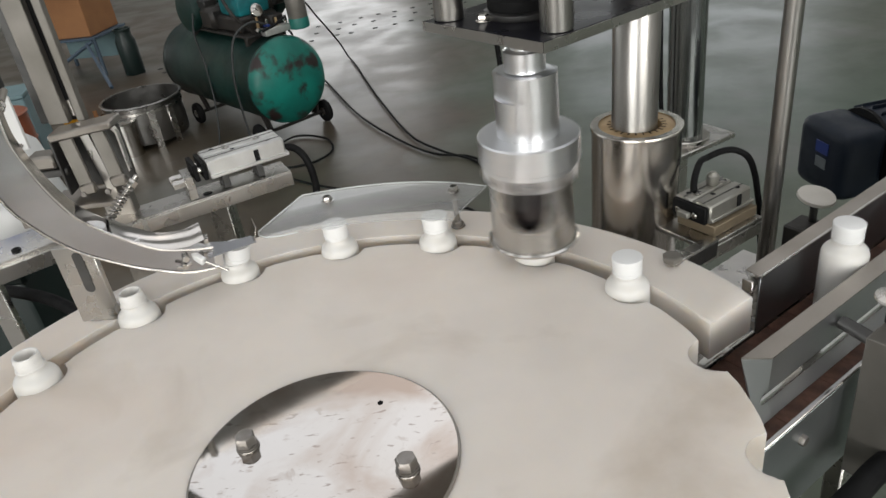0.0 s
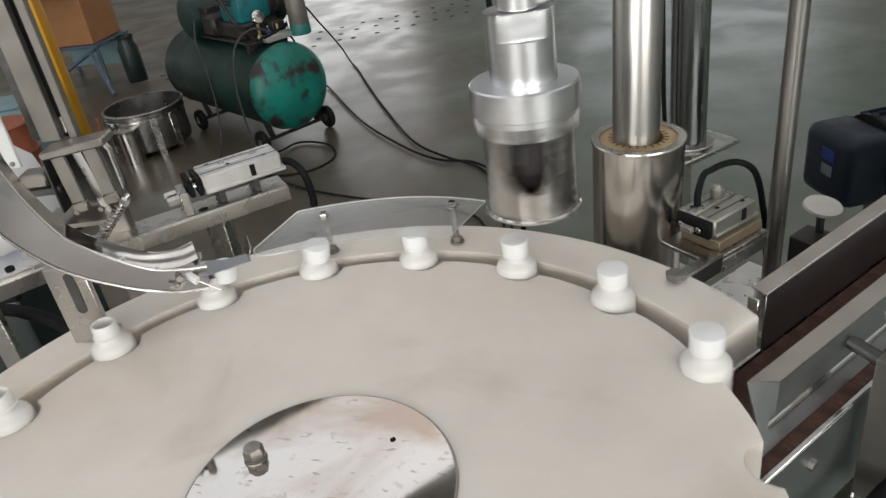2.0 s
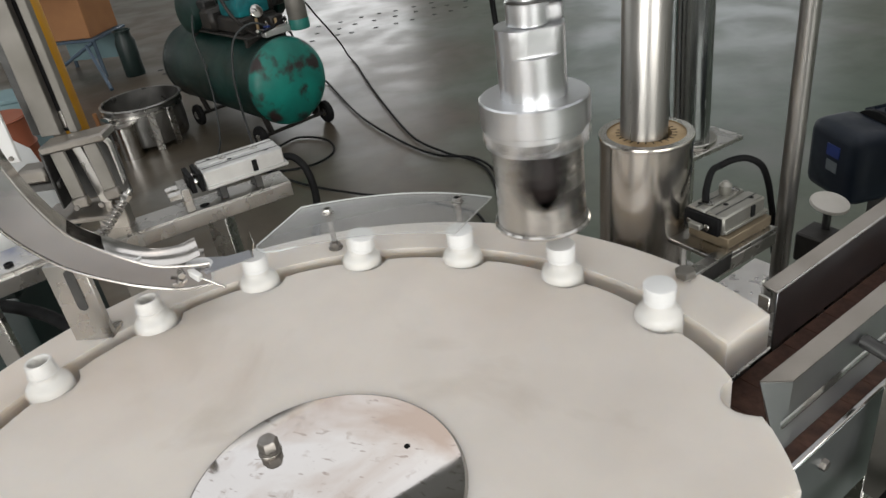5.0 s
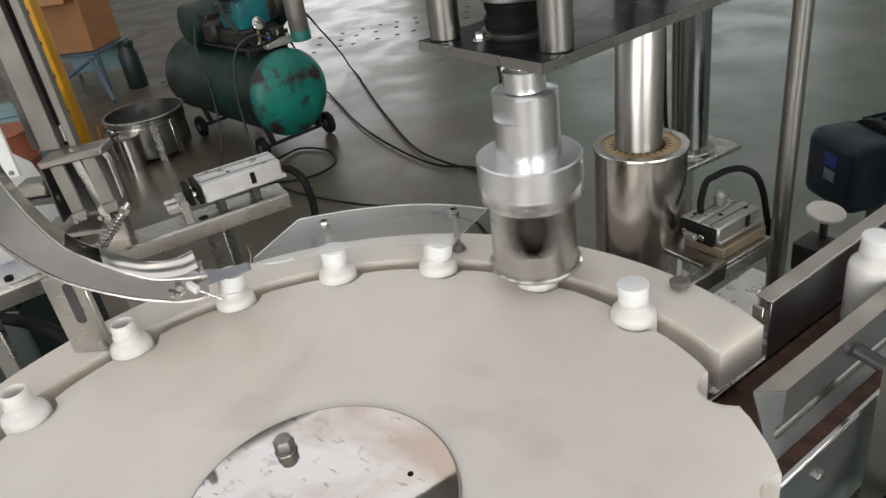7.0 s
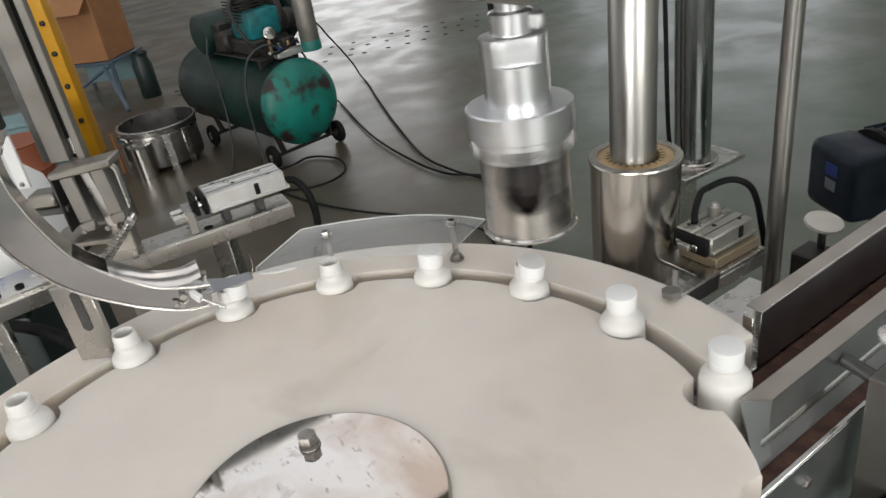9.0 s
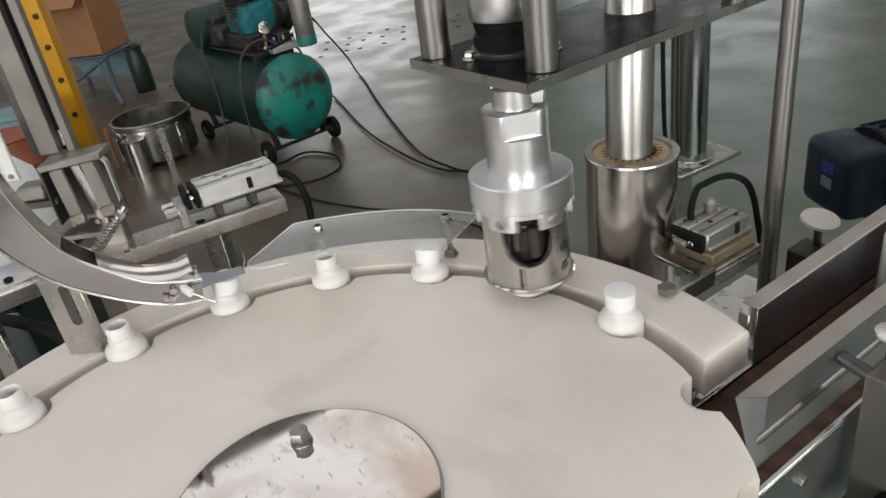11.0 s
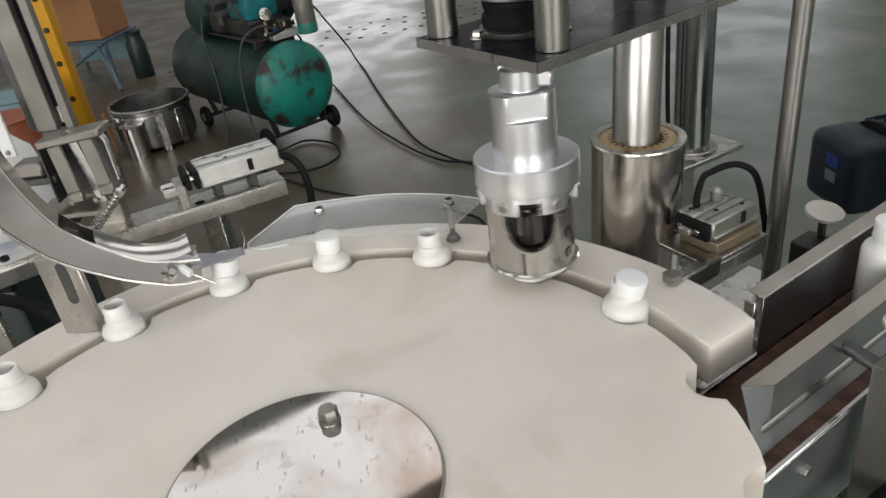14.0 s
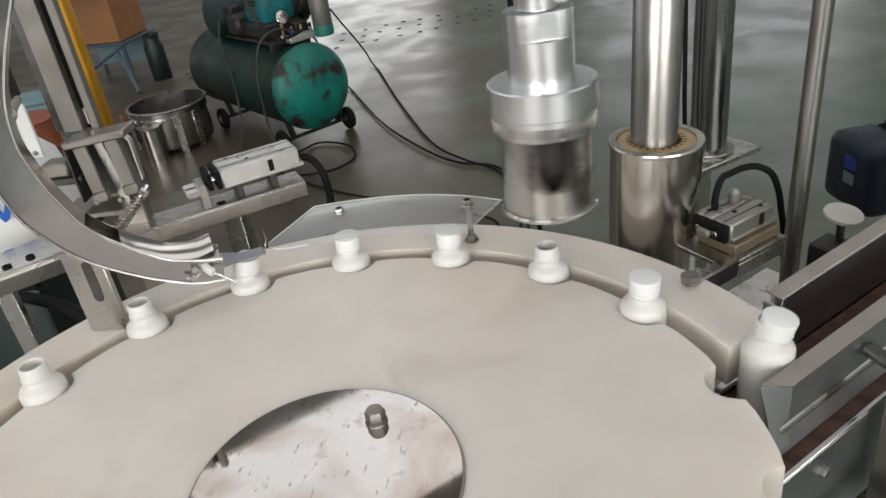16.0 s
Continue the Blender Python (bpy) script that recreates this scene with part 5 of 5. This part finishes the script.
def hand_knob():
    k = thing("hand_knob", T(0.508, 0.978, 0), "round ivory knob on a dark clamp block", "knob")
    part("disc", lathe(B(), [(0.006, 0), (0.025, 0.001), (0.0285, 0.004), (0.0275, 0.008), (0.020, 0.0095), (0, 0.010)], 40, T(0, 0.012, 0.820) @ RX(10) @ RY(6) @ Matrix.Scale(1.0, 4)), M_KNOB, k, "ivory plastic disc")
    part("stem", rod(B(), 0.006, 0.045, T(0, 0.012, 0.779)), M_DARKSTEEL, k)
    part("block", box(B(), 0.05, 0.05, 0.05, T(-0.012, 0.005, 0.757) @ RZ(35), 0.003), M_IRON, k)
    part("rail", box(B(), 0.012, 0.17, 0.012, T(-0.03, -0.02, 0.726) @ RZ(-40), 0.001), M_STEEL, k)
    part("post", box(B(), 0.03, 0.03, 0.72, T(-0.012, 0.005, 0.36), 0.002), M_DARKSTEEL, k)


hand_knob()


# ---- air compressor ----
def air_compressor():
    ang = math.degrees(math.atan2(0.743, -0.669))
    base = T(-0.850, 3.775, 0) @ RZ(ang)
    c = thing("air_compressor", base, "worn green air compressor with a horizontal tank and chipped paint", "compressor")
    r, zc, ln = 0.230, 0.315, 1.16
    ax = T(0, 0, zc) @ RY(90)
    dome = [(r * math.cos(q), -0.105 * math.sin(q)) for q in [math.pi / 2 * (1 - k / 9) for k in range(10)]]
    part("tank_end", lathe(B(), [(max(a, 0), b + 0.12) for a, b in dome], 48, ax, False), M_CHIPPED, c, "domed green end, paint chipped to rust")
    # same enamel as the near end; its shade is in the darker material
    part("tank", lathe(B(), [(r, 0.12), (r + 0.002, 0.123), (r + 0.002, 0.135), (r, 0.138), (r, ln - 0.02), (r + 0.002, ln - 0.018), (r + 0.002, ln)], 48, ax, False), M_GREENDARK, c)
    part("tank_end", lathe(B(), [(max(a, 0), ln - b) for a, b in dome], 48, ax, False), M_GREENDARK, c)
    for x in (0.16, 0.90):
        for y in (-0.17, 0.17):
            lg = part("leg", box(B(), 0.06, 0.012, 0.26, T(x, y * 1.02, 0.195) @ RX(-12 if y > 0 else 12), 0.002), M_IRON, c)
            wh = part("wheel", lathe(B(), [(0.02, -0.016), (0.056, -0.016), (0.062, -0.011), (0.064, 0), (0.062, 0.011), (0.056, 0.016), (0.02, 0.016)], 32, T(x, y * 1.26, 0.064) @ RX(90)), M_BLACK, c, "black rubber wheel")
            part("hub", lathe(B(), [(0.0, -0.019), (0.022, -0.019), (0.022, 0.019), (0.0, 0.019)], 20, T(x, y * 1.26, 0.064) @ RX(90)), M_STEEL, wh)
    part("axle", bar(B(), (0.16, -0.22, 0.064), (0.16, 0.22, 0.064), 0.01), M_IRON, c)
    part("axle", bar(B(), (0.90, -0.22, 0.064), (0.90, 0.22, 0.064), 0.01), M_IRON, c)
    part("top_deck", box(B(), 0.72, 0.26, 0.012, T(0.55, 0, 0.562), 0.003), M_IRON, c, "oily black top deck")
    for x in (0.24, 0.86):
        part("saddle", box(B(), 0.03, 0.24, 0.05, T(x, 0, 0.535), 0.003), M_IRON, c)
    # pump with finned cylinders
    pump = part("crankcase", box(B(), 0.22, 0.19, 0.15, T(0.41, -0.01, 0.722), 0.02, 2), M_TEAL, c, "teal pump crankcase")
    for k in range(7):
        part("cooling_fin", box(B(), 0.16, 0.17, 0.007, T(0.44, 0.02, 0.745 + 0.017 * k), 0.002), M_IRON, pump)
    part("cylinder", rod(B(), 0.062, 0.13, T(0.44, 0.02, 0.729), 28), M_IRON, pump)
    part("head", box(B(), 0.15, 0.16, 0.05, T(0.44, 0.02, 0.889), 0.008), M_TEAL, pump)
    part("front_cover", lathe(B(), [(0.062, 0), (0.062, 0.012), (0.05, 0.016), (0, 0.016)], 28, T(0.319, 0.02, 0.71) @ RY(-90)), M_TEAL, pump)
    part("flywheel", lathe(B(), [(0.03, 0), (0.15, 0), (0.155, 0.004), (0.155, 0.032), (0.15, 0.036), (0.13, 0.034), (0.12, 0.012), (0.03, 0.012)], 40, T(0.45, -0.10, 0.73) @ RX(90)), M_IRON, c)
    mo = part("motor", lathe(B(), [(0, 0), (0.07, 0), (0.095, 0.012), (0.10, 0.03), (0.10, 0.24), (0.09, 0.27), (0, 0.275)], 36, T(0.80, 0.17, 0.66) @ RX(90) @ Matrix.Scale(1.15, 4)), M_GREENDARK, c, "dark green electric motor")
    part("terminal_box", box(B(), 0.09, 0.08, 0.05, T(0.66, 0.08, 0.70), 0.008), M_IRON, mo)
    part("belt_cover", box(B(), 0.14, 0.16, 0.12, T(0.60, 0.06, 0.63), 0.02), M_IRON, mo, "oily black belt cover")
    part("motor_foot", box(B(), 0.18, 0.20, 0.03, T(0.80, 0.02, 0.5835), 0.003), M_IRON, mo)
    part("belt_guard", lathe(B(), [(0.16, 0), (0.17, 0.004), (0.17, 0.05), (0.16, 0.054)], 40, T(0.45, -0.16, 0.75) @ RX(90)), M_GREENDARK, c)
    part("belt_guard_face", lathe(B(), [(0.165, 0), (0.165, 0.002), (0, 0.002)], 40, T(0.45, -0.214, 0.75) @ RX(90)), M_GREEN, c)
    ga = part("gauge", lathe(B(), [(0, 0), (0.03, 0), (0.034, 0.004), (0.034, 0.022), (0.030, 0.024)], 28, T(0.265, 0.01, 0.668) @ RY(-70) @ RZ(0)), M_POLISH, c, "round pressure gauge")
    part("dial", lathe(B(), [(0, 0.0225), (0.0295, 0.0225)], 28, T(0.265, 0.01, 0.668) @ RY(-70), False), M_WHITE, ga)
    part("needle", box(B(), 0.024, 0.003, 0.001, T(0.265, 0.01, 0.668) @ RY(-70) @ T(0.004, 0.002, 0.0236) @ RZ(40)), M_BLACK, ga)
    part("gauge_stem", bar(B(), (0.275, 0.01, 0.555), (0.27, 0.01, 0.66), 0.008), M_BRASS, ga)
    va = part("valve_block", box(B(), 0.05, 0.16, 0.035, T(0.16, -0.03, 0.572), 0.004), M_ALU_DULL, c, "bright valve manifold")
    part("valve_tap", bar(B(), (0.13, -0.10, 0.585), (0.13, -0.18, 0.59), 0.010), M_POLISH, va)
    part("valve_tap", bar(B(), (0.15, 0.04, 0.59), (0.12, 0.10, 0.605), 0.009), M_POLISH, va)
    part("blue_handle", box(B(), 0.04, 0.018, 0.012, T(0.16, 0.02, 0.606), 0.002), M_LABELBLUE, va)
    part("pressure_switch", box(B(), 0.09, 0.08, 0.07, T(0.24, -0.07, 0.604), 0.008), M_IRON, c)
    part("discharge_pipe", tube(B(), [(0.40, 0.10, 0.86), (0.30, 0.17, 0.82), (0.22, 0.17, 0.70), (0.20, 0.10, 0.60), (0.20, 0.05, 0.56)], 0.009, 10), M_IRON, c)
    part("side_cylinder", lathe(B(), [(0, 0), (0.045, 0.004), (0.052, 0.02), (0.052, 0.26), (0.045, 0.28), (0, 0.284)], 28, T(0.12, -0.15, 0.56)), M_POSTGREY, c, "grimy grey oil separator pot")
    part("pot_base", lathe(B(), [(0.050, 0), (0.0535, 0.004), (0.0535, 0.05), (0.052, 0.054)], 28, T(0.12, -0.15, 0.556)), M_GREEN, c, "green pot base")
    part("pump_mount", box(B(), 0.28, 0.23, 0.082, T(0.42, -0.01, 0.609), 0.012), M_IRON, c, "oily black pump mount")
    part("intake_filter", lathe(B(), [(0, 0), (0.05, 0.003), (0.055, 0.01), (0.055, 0.075), (0.05, 0.085), (0, 0.088)], 28, T(0.30, -0.12, 0.72) @ RX(90)), M_IRON, c, "black ribbed intake filter")
    for k in range(3):
        part("valve_stem", bar(B(), (0.15 + 0.012 * k, -0.09 + 0.05 * k, 0.592), (0.15 + 0.012 * k, -0.09 + 0.05 * k, 0.632), 0.007), M_POLISH if k != 1 else M_BRASS, va)
    part("drain_pipe", tube(B(), [(0.17, -0.10, 0.60), (0.11, -0.06, 0.63), (0.09, 0.02, 0.61), (0.13, 0.07, 0.59)], 0.007, 8), M_BLACK, va)
    part("lead", tube(B(), [(0.70, 0.16, 0.66), (0.62, 0.22, 0.56), (0.58, 0.225, 0.40), (0.56, 0.24, 0.2), (0.50, 0.30, 0.012), (0.3, 0.42, 0.012)], 0.005, 8), M_LEAD, c)
    part("lead", tube(B(), [(0.16, 0.0, 0.60), (0.17, 0.10, 0.64), (0.20, 0.20, 0.58), (0.20, 0.255, 0.40), (0.19, 0.265, 0.2), (0.17, 0.27, 0.05), (0.14, 0.3, 0.014)], 0.006, 8), M_LEAD, c)
    return c


air_compressor()

hose("floor_hose", [(-1.02, 3.9, 0.57), (-0.98, 4.4, 0.46), (-1.0, 4.7, 0.20), (-0.96, 4.85, 0.05), (-0.90, 4.80, 0.014), (-0.86, 4.7, 0.012), (-0.61, 4.03, 0.012), (-0.36, 3.56, 0.012), (-0.18, 3.32, 0.012), (0.0, 3.22, 0.012), (0.09, 3.0, 0.012), (0.11, 2.5, 0.012), (0.08, 1.8, 0.012)], 0.006, "black rubber hose lying across the floor")
hose("floor_hose", [(-1.0, 4.05, 0.60), (-0.95, 4.7, 0.58), (-0.93, 5.2, 0.34), (-0.86, 5.45, 0.10), (-0.80, 5.35, 0.02), (-0.72, 5.1, 0.012), (-0.62, 4.7, 0.012), (-0.48, 4.18, 0.012), (-0.30, 3.6, 0.012), (-0.14, 3.34, 0.012), (0.01, 3.17, 0.012), (0.07, 2.95, 0.012), (0.08, 2.5, 0.012), (0.05, 1.8, 0.012)], 0.006, "black rubber hose running from the compressor over the floor")
hose("floor_hose", [(-1.30, 3.75, 0.010), (-1.07, 3.70, 0.010), (-0.94, 3.82, 0.010), (-0.77, 3.73, 0.010), (-0.71, 3.55, 0.010), (-0.78, 3.42, 0.010), (-0.92, 3.38, 0.010), (-1.05, 3.42, 0.010), (-1.15, 3.55, 0.010)], 0.006, "black hose coiled loosely on the floor")
hose("floor_hose", [(-1.15, 3.52, 0.010), (-0.97, 3.33, 0.010), (-0.77, 3.15, 0.010), (-0.54, 3.0, 0.010), (-0.38, 2.92, 0.010), (-0.10, 2.74, 0.010), (0.0, 2.6, 0.010), (0.03, 2.2, 0.010), (0.0, 1.7, 0.010)], 0.0055, "black hose trailing across the floor")


# ---- things standing on the floor ----
M_VESSEL = mat("dull_dark_stainless", (0.36, 0.35, 0.335), 0.26, 1.0, (0.24, 0.235, 0.225), 7, 0.4, 0.05, 60, 0.42)


def steel_vessel():
    v = thing("steel_vessel", T(-1.857, 4.14, 0), "round stainless vessel with a lip and outlet", "vessel")
    part("shell", lathe(B(), [(0, 0.02), (0.185, 0.02), (0.214, 0.03), (0.218, 0.05), (0.218, 0.242), (0.230, 0.247), (0.233, 0.253), (0.228, 0.259), (0.2155, 0.257), (0.215, 0.08), (0.19, 0.06), (0, 0.05)], 64, close=False), M_VESSEL, v)
    part("rim_band", lathe(B(), [(0.219, 0.205), (0.222, 0.207), (0.222, 0.220), (0.219, 0.222)], 64, close=False), M_STEEL, v)
    for a in (205, 300, 330, 80, 140):
        part("leg", box(B(), 0.040, 0.008, 0.22, RZ(a) @ T(0.2220, 0, 0.11) @ RZ(90), 0.002), M_STEEL, v)
    ou = part("outlet", rod(B(), 0.060, 0.185, RZ(-98) @ T(0.245, 0, 0.0), 32), M_POLISH, v, "bright upright outlet pot")
    part("outlet_flange", lathe(B(), [(0.05, 0.185), (0.066, 0.185), (0.068, 0.188), (0.068, 0.196), (0.05, 0.198), (0, 0.196)], 32, RZ(-98) @ T(0.245, 0, 0.0)), M_STEEL, ou)
    # dark panel added where the side's opening lies in shade
    part("gap_panel", box(B(), 0.006, 0.066, 0.085, RZ(-133) @ T(0.2215, 0, 0.120), 0.002), M_IRON, v, "dark panel standing for the gap beside the leg")
    part("clamp", box(B(), 0.02, 0.10, 0.03, RZ(-130) @ T(0.231, 0, 0.210), 0.004), M_POLISH, v)
    part("wooden_stick", rod(B(), 0.012, 0.24, T(-0.232, -0.12, 0.0)), M_CARD, v)


steel_vessel()


def yellow_post():
    p = thing("yellow_post", T(-2.465, 4.479, 0), "yellow painted square steel post with bolt holes", "post")
    part("tube", box(B(), 0.110, 0.10, 1.9, T(0, 0, 0.95), 0.006, 2), M_YELLOW, p)
    for z in (0.24, 0.46, 0.66, 0.84):
        part("bolt", hexbolt(B(), 0.017, 0.016, T(0.018, -0.0502, z) @ RX(90)), M_IRON, p)


yellow_post()


def cardboard_box():
    b = thing("cardboard_box", T(-3.02, 6.05, 0) @ RZ(-10), "brown cardboard carton on a blue-grey trolley", "box")
    part("side", box(B(), 0.50, 0.40, 0.50, T(0, 0, 0.56), 0.006), M_CARD, b)
    part("flap", box(B(), 0.50, 0.2, 0.006, T(0, -0.28, 0.76) @ RX(35), 0.001), M_CARD, b)


cardboard_box()


def trolley():
    t = thing("trolley", T(-3.02, 6.05, 0) @ RZ(-10), "blue-grey steel trolley frame with a tray", "trolley")
    part("tray", box(B(), 0.58, 0.46, 0.02, T(0, 0, 0.298), 0.003), M_BLUEGREY, t)
    for x in (-0.26, 0.26):
        for y in (-0.2, 0.2):
            part("leg", bar(B(), (x, y, 0.0), (x, y, 0.288), 0.016), M_BLUEGREY, t)
    part("panel", box(B(), 0.50, 0.02, 0.20, T(0, 0.15, 0.17), 0.003), M_PALEBLUE, t, "pale blue back panel")
    part("brace", bar(B(), (-0.26, -0.22, 0.03), (0.26, -0.22, 0.28), 0.014), M_BLUEGREY, t)
    part("brace", bar(B(), (0.2, -0.22, 0.26), (0.55, -0.60, 0.014), 0.014), M_BLUEGREY, t)


trolley()


def dark_bin():
    b = thing("dark_bin", T(-2.54, 5.76, 0.0), "tall dark green plastic bin", "bin")
    part("body", lathe(B(), [(0, 0.01), (0.072, 0.0), (0.076, 0.01), (0.076, 0.26), (0.060, 0.30), (0.060, 0.335), (0.068, 0.34), (0.068, 0.35), (0.058, 0.35), (0.055, 0.30), (0, 0.29)], 40, close=False), M_BIN, b)


dark_bin()


def left_bins():
    o = thing("orange_drum", T(-2.27, 3.42, 0), "rusty orange drum standing on the floor", "drum")
    part("shell", lathe(B(), [(0, 0), (0.14, 0), (0.145, 0.01), (0.145, 0.15), (0.15, 0.16), (0.145, 0.17), (0.145, 0.30), (0.15, 0.31), (0.145, 0.32), (0.145, 0.44), (0.152, 0.447), (0.145, 0.453), (0.0, 0.445)], 40), M_ORANGE, o)
    c = thing("pale_blue_cabinet", T(-2.55, 3.98, 0) @ RZ(12), "low pale blue painted cabinet", "cabinet")
    part("body", box(B(), 0.30, 0.26, 0.36, T(0, 0, 0.22), 0.008), M_PALEBLUE, c)
    part("top", box(B(), 0.31, 0.27, 0.02, T(0, 0, 0.411), 0.003), M_PALEBLUE, c)
    part("plinth", box(B(), 0.28, 0.24, 0.04, T(0, 0, 0.02), 0.002), M_DARKSTEEL, c)
    s = thing("white_sack", T(-0.80, 1.05, 0.0), "white plastic sack with a blue printed mark", "sack")
    cr = thing("storage_crate", T(-0.83, 1.05, 0), "tall dark green plastic crate under a white sack", "crate")
    part("body", box(B(), 0.22, 0.22, 0.87, T(0, 0, 0.435), 0.012, 2), M_BIN, cr)
    part("rim", box(B(), 0.24, 0.24, 0.029, T(0, 0, 0.8848), 0.006), M_BIN, cr)
    bm = B()
    n, zs = 20, [0.90, 0.905, 0.93, 0.97, 1.01, 1.05, 1.09, 1.11]
    rr = [0.09, 0.12, 0.13, 0.125, 0.122, 0.11, 0.07, 0.02]
    rings = []
    for k, (z, r) in enumerate(zip(zs, rr)):
        rings.append([bm.verts.new((r * math.cos(2 * math.pi * j / n) * (1 + 0.05 * math.sin(3 * j + k)), 0.8 * r * math.sin(2 * math.pi * j / n) * (1 + 0.06 * math.cos(2 * j + 2 * k)), z)) for j in range(n)])
    for a, b in zip(rings, rings[1:]):
        for j in range(n):
            bm.faces.new((a[j], a[(j + 1) % n], b[(j + 1) % n], b[j]))
    bm.faces.new(rings[0][::-1])
    bm.faces.new(rings[-1])
    part("bag", bm, M_WHITE, s, smooth=80)
    for k in range(5):
        x = 0.045 + 0.014 * k
        part("print_bar", box(B(), 0.008, 0.004, 0.034 + 0.008 * (k % 2), T(x, -0.8 * math.sqrt(0.127 ** 2 - x * x) - 0.004, 1.0) @ RZ(18 + 9 * k) @ RY(24 * (-1) ** k), 0.0006), M_INK, s)


left_bins()


def floor_marks():
    """Dark plugs let into the floor in rows."""
    bm = B()
    rng = random.Random(4)
    for i in range(9):
        for j in range(3):
            x, y = -1.15 + 0.16 * i + rng.uniform(-0.03, 0.03), 6.05 + 0.24 * j + 0.05 * i + rng.uniform(-0.03, 0.03)
            lathe(bm, [(0.022, 0), (0.022, 0.0015), (0, 0.002)], 10, T(x, y, 0.0004))
    for x, y in ((-2.48, 5.74), (-2.35, 5.78), (-2.27, 5.65), (-2.16, 5.60)):
        lathe(bm, [(0.024, 0), (0.024, 0.0015), (0, 0.002)], 12, T(x, y, 0.0004))
    solid("floor_plug", bm, M_PIT, Matrix(), "dark round plugs let into the workshop floor", "floor plug", kind="stuff")


floor_marks()


# ---- bottles on the wheel and loose caps ----
BOTTLES = []
for slot in range(0, 13):
    capped = slot <= 4
    bo = bottle(capped, (0, 0, 3, 0, 2)[slot] if capped else 0)
    BOTTLES.append((slot, bo))
# caps queue in the chute and leave it one by one on a bottle's neck; the sixth bottle gets none
QUEUE = [(-0.3145, 0.7495, 0.9695)] + [tuple(CHUTE @ Vector((x, -0.02, z))) for x, z in ((0.048, 0.981), (0.082, 0.997), (0.113, 1.019), (0.142, 1.044))]
CAPS = []
for k, slot in enumerate((5, 6, 8, 9, 10)):
    cp = new("loose_lid", ME_CAP)
    tagged(cp, "loose white plastic screw cap fed from the chute", "lid", "loose lids")
    CAPS.append((k, slot, cp))


def cap_pose(k, slot, t):
    """In the chute until its bottle leaves the station below, then on the bottle."""
    leave = INDEX[slot - 4] if slot < 10 else 99.0
    gone = sum(curve(STEP_CURVE, t - INDEX[s - 4]) for _, s, _ in CAPS[:k])
    i = max(0.0, k - gone)
    a, b = QUEUE[int(i)], QUEUE[min(int(i) + 1, 4)]
    p = Vector(a).lerp(Vector(b), i - int(i))
    q = bottle_pose(slot, t)
    tilt = 6.0 if k == 0 else 1.5
    f = min(1.0, max(0.0, (t - leave) / 0.12))
    here = T(p.x, p.y, p.z - 0.0175) @ RY(8)
    there = q @ RX(tilt) @ RY(1.6 * tilt)
    return there if f >= 1 else here.lerp(there, f)


def motions():
    rows = [(t / 20, T(CX, CY, TOP - THICK) @ RZ(-STEP * steps_done(t / 20))) for t in range(0, 321)]
    walk(STAR, rows)
    for slot, bo in BOTTLES:
        walk(bo, [(t / 10, bottle_pose(slot, t / 10)) for t in range(0, 161)])
    for k, slot, cp in CAPS:
        walk(cp, [(t / 10, cap_pose(k, slot, t / 10)) for t in range(0, 161)])
    base = HEAD.matrix_basis.copy()
    walk(HEAD, [(t / 20, base @ T(0, 0, plate_at(t / 20) + curve(PRESS, t / 20))) for t in range(0, 321)])
    # the chuck spins between its stops; each stop: start, end, the slit's direction
    stops = ((-0.9, -0.6, 18.0), (0.70, 1.10, 258.0), (3.90, 4.35, 152.0), (7.25, 7.80, 261.0), (10.65, 11.00, 268.0), (14.0, 14.0, 268.0), (14.30, 14.60, 157.0), (17.2, 17.6, 270.0))
    rows, slid, total = [], [], stops[0][2]
    spans = []
    for (_, a, p), (b, c, q) in zip(stops, stops[1:]):
        turns = round(((b - a) * 2400 - (q - p)) / 360) if b - a > 0.5 else 0
        spans.append((a, b, c, total, total + 360.0 * turns + q - p))
        total = spans[-1][4]
    for f in range(0, 481):
        t = f / 30
        for a, b, c, g, h in spans:
            if t <= c:
                ang = h if t >= b else g + (h - g) * (t - a) / (b - a)
                break
        spin = RZ(ang - 120.0) @ T(0, 0, 0.21) @ RY(1.2) @ T(0, 0, -0.21)
        rows.append((t, CHUCK_BASE @ spin))
        slid.append((t, CHUCK_BASE @ T(0, 0, sleeve_at(t) - plate_at(t) - 0.8 * curve(PRESS, t)) @ spin))
    walk(CHUCK, rows)
    walk(SLEEVE, slid)


motions()
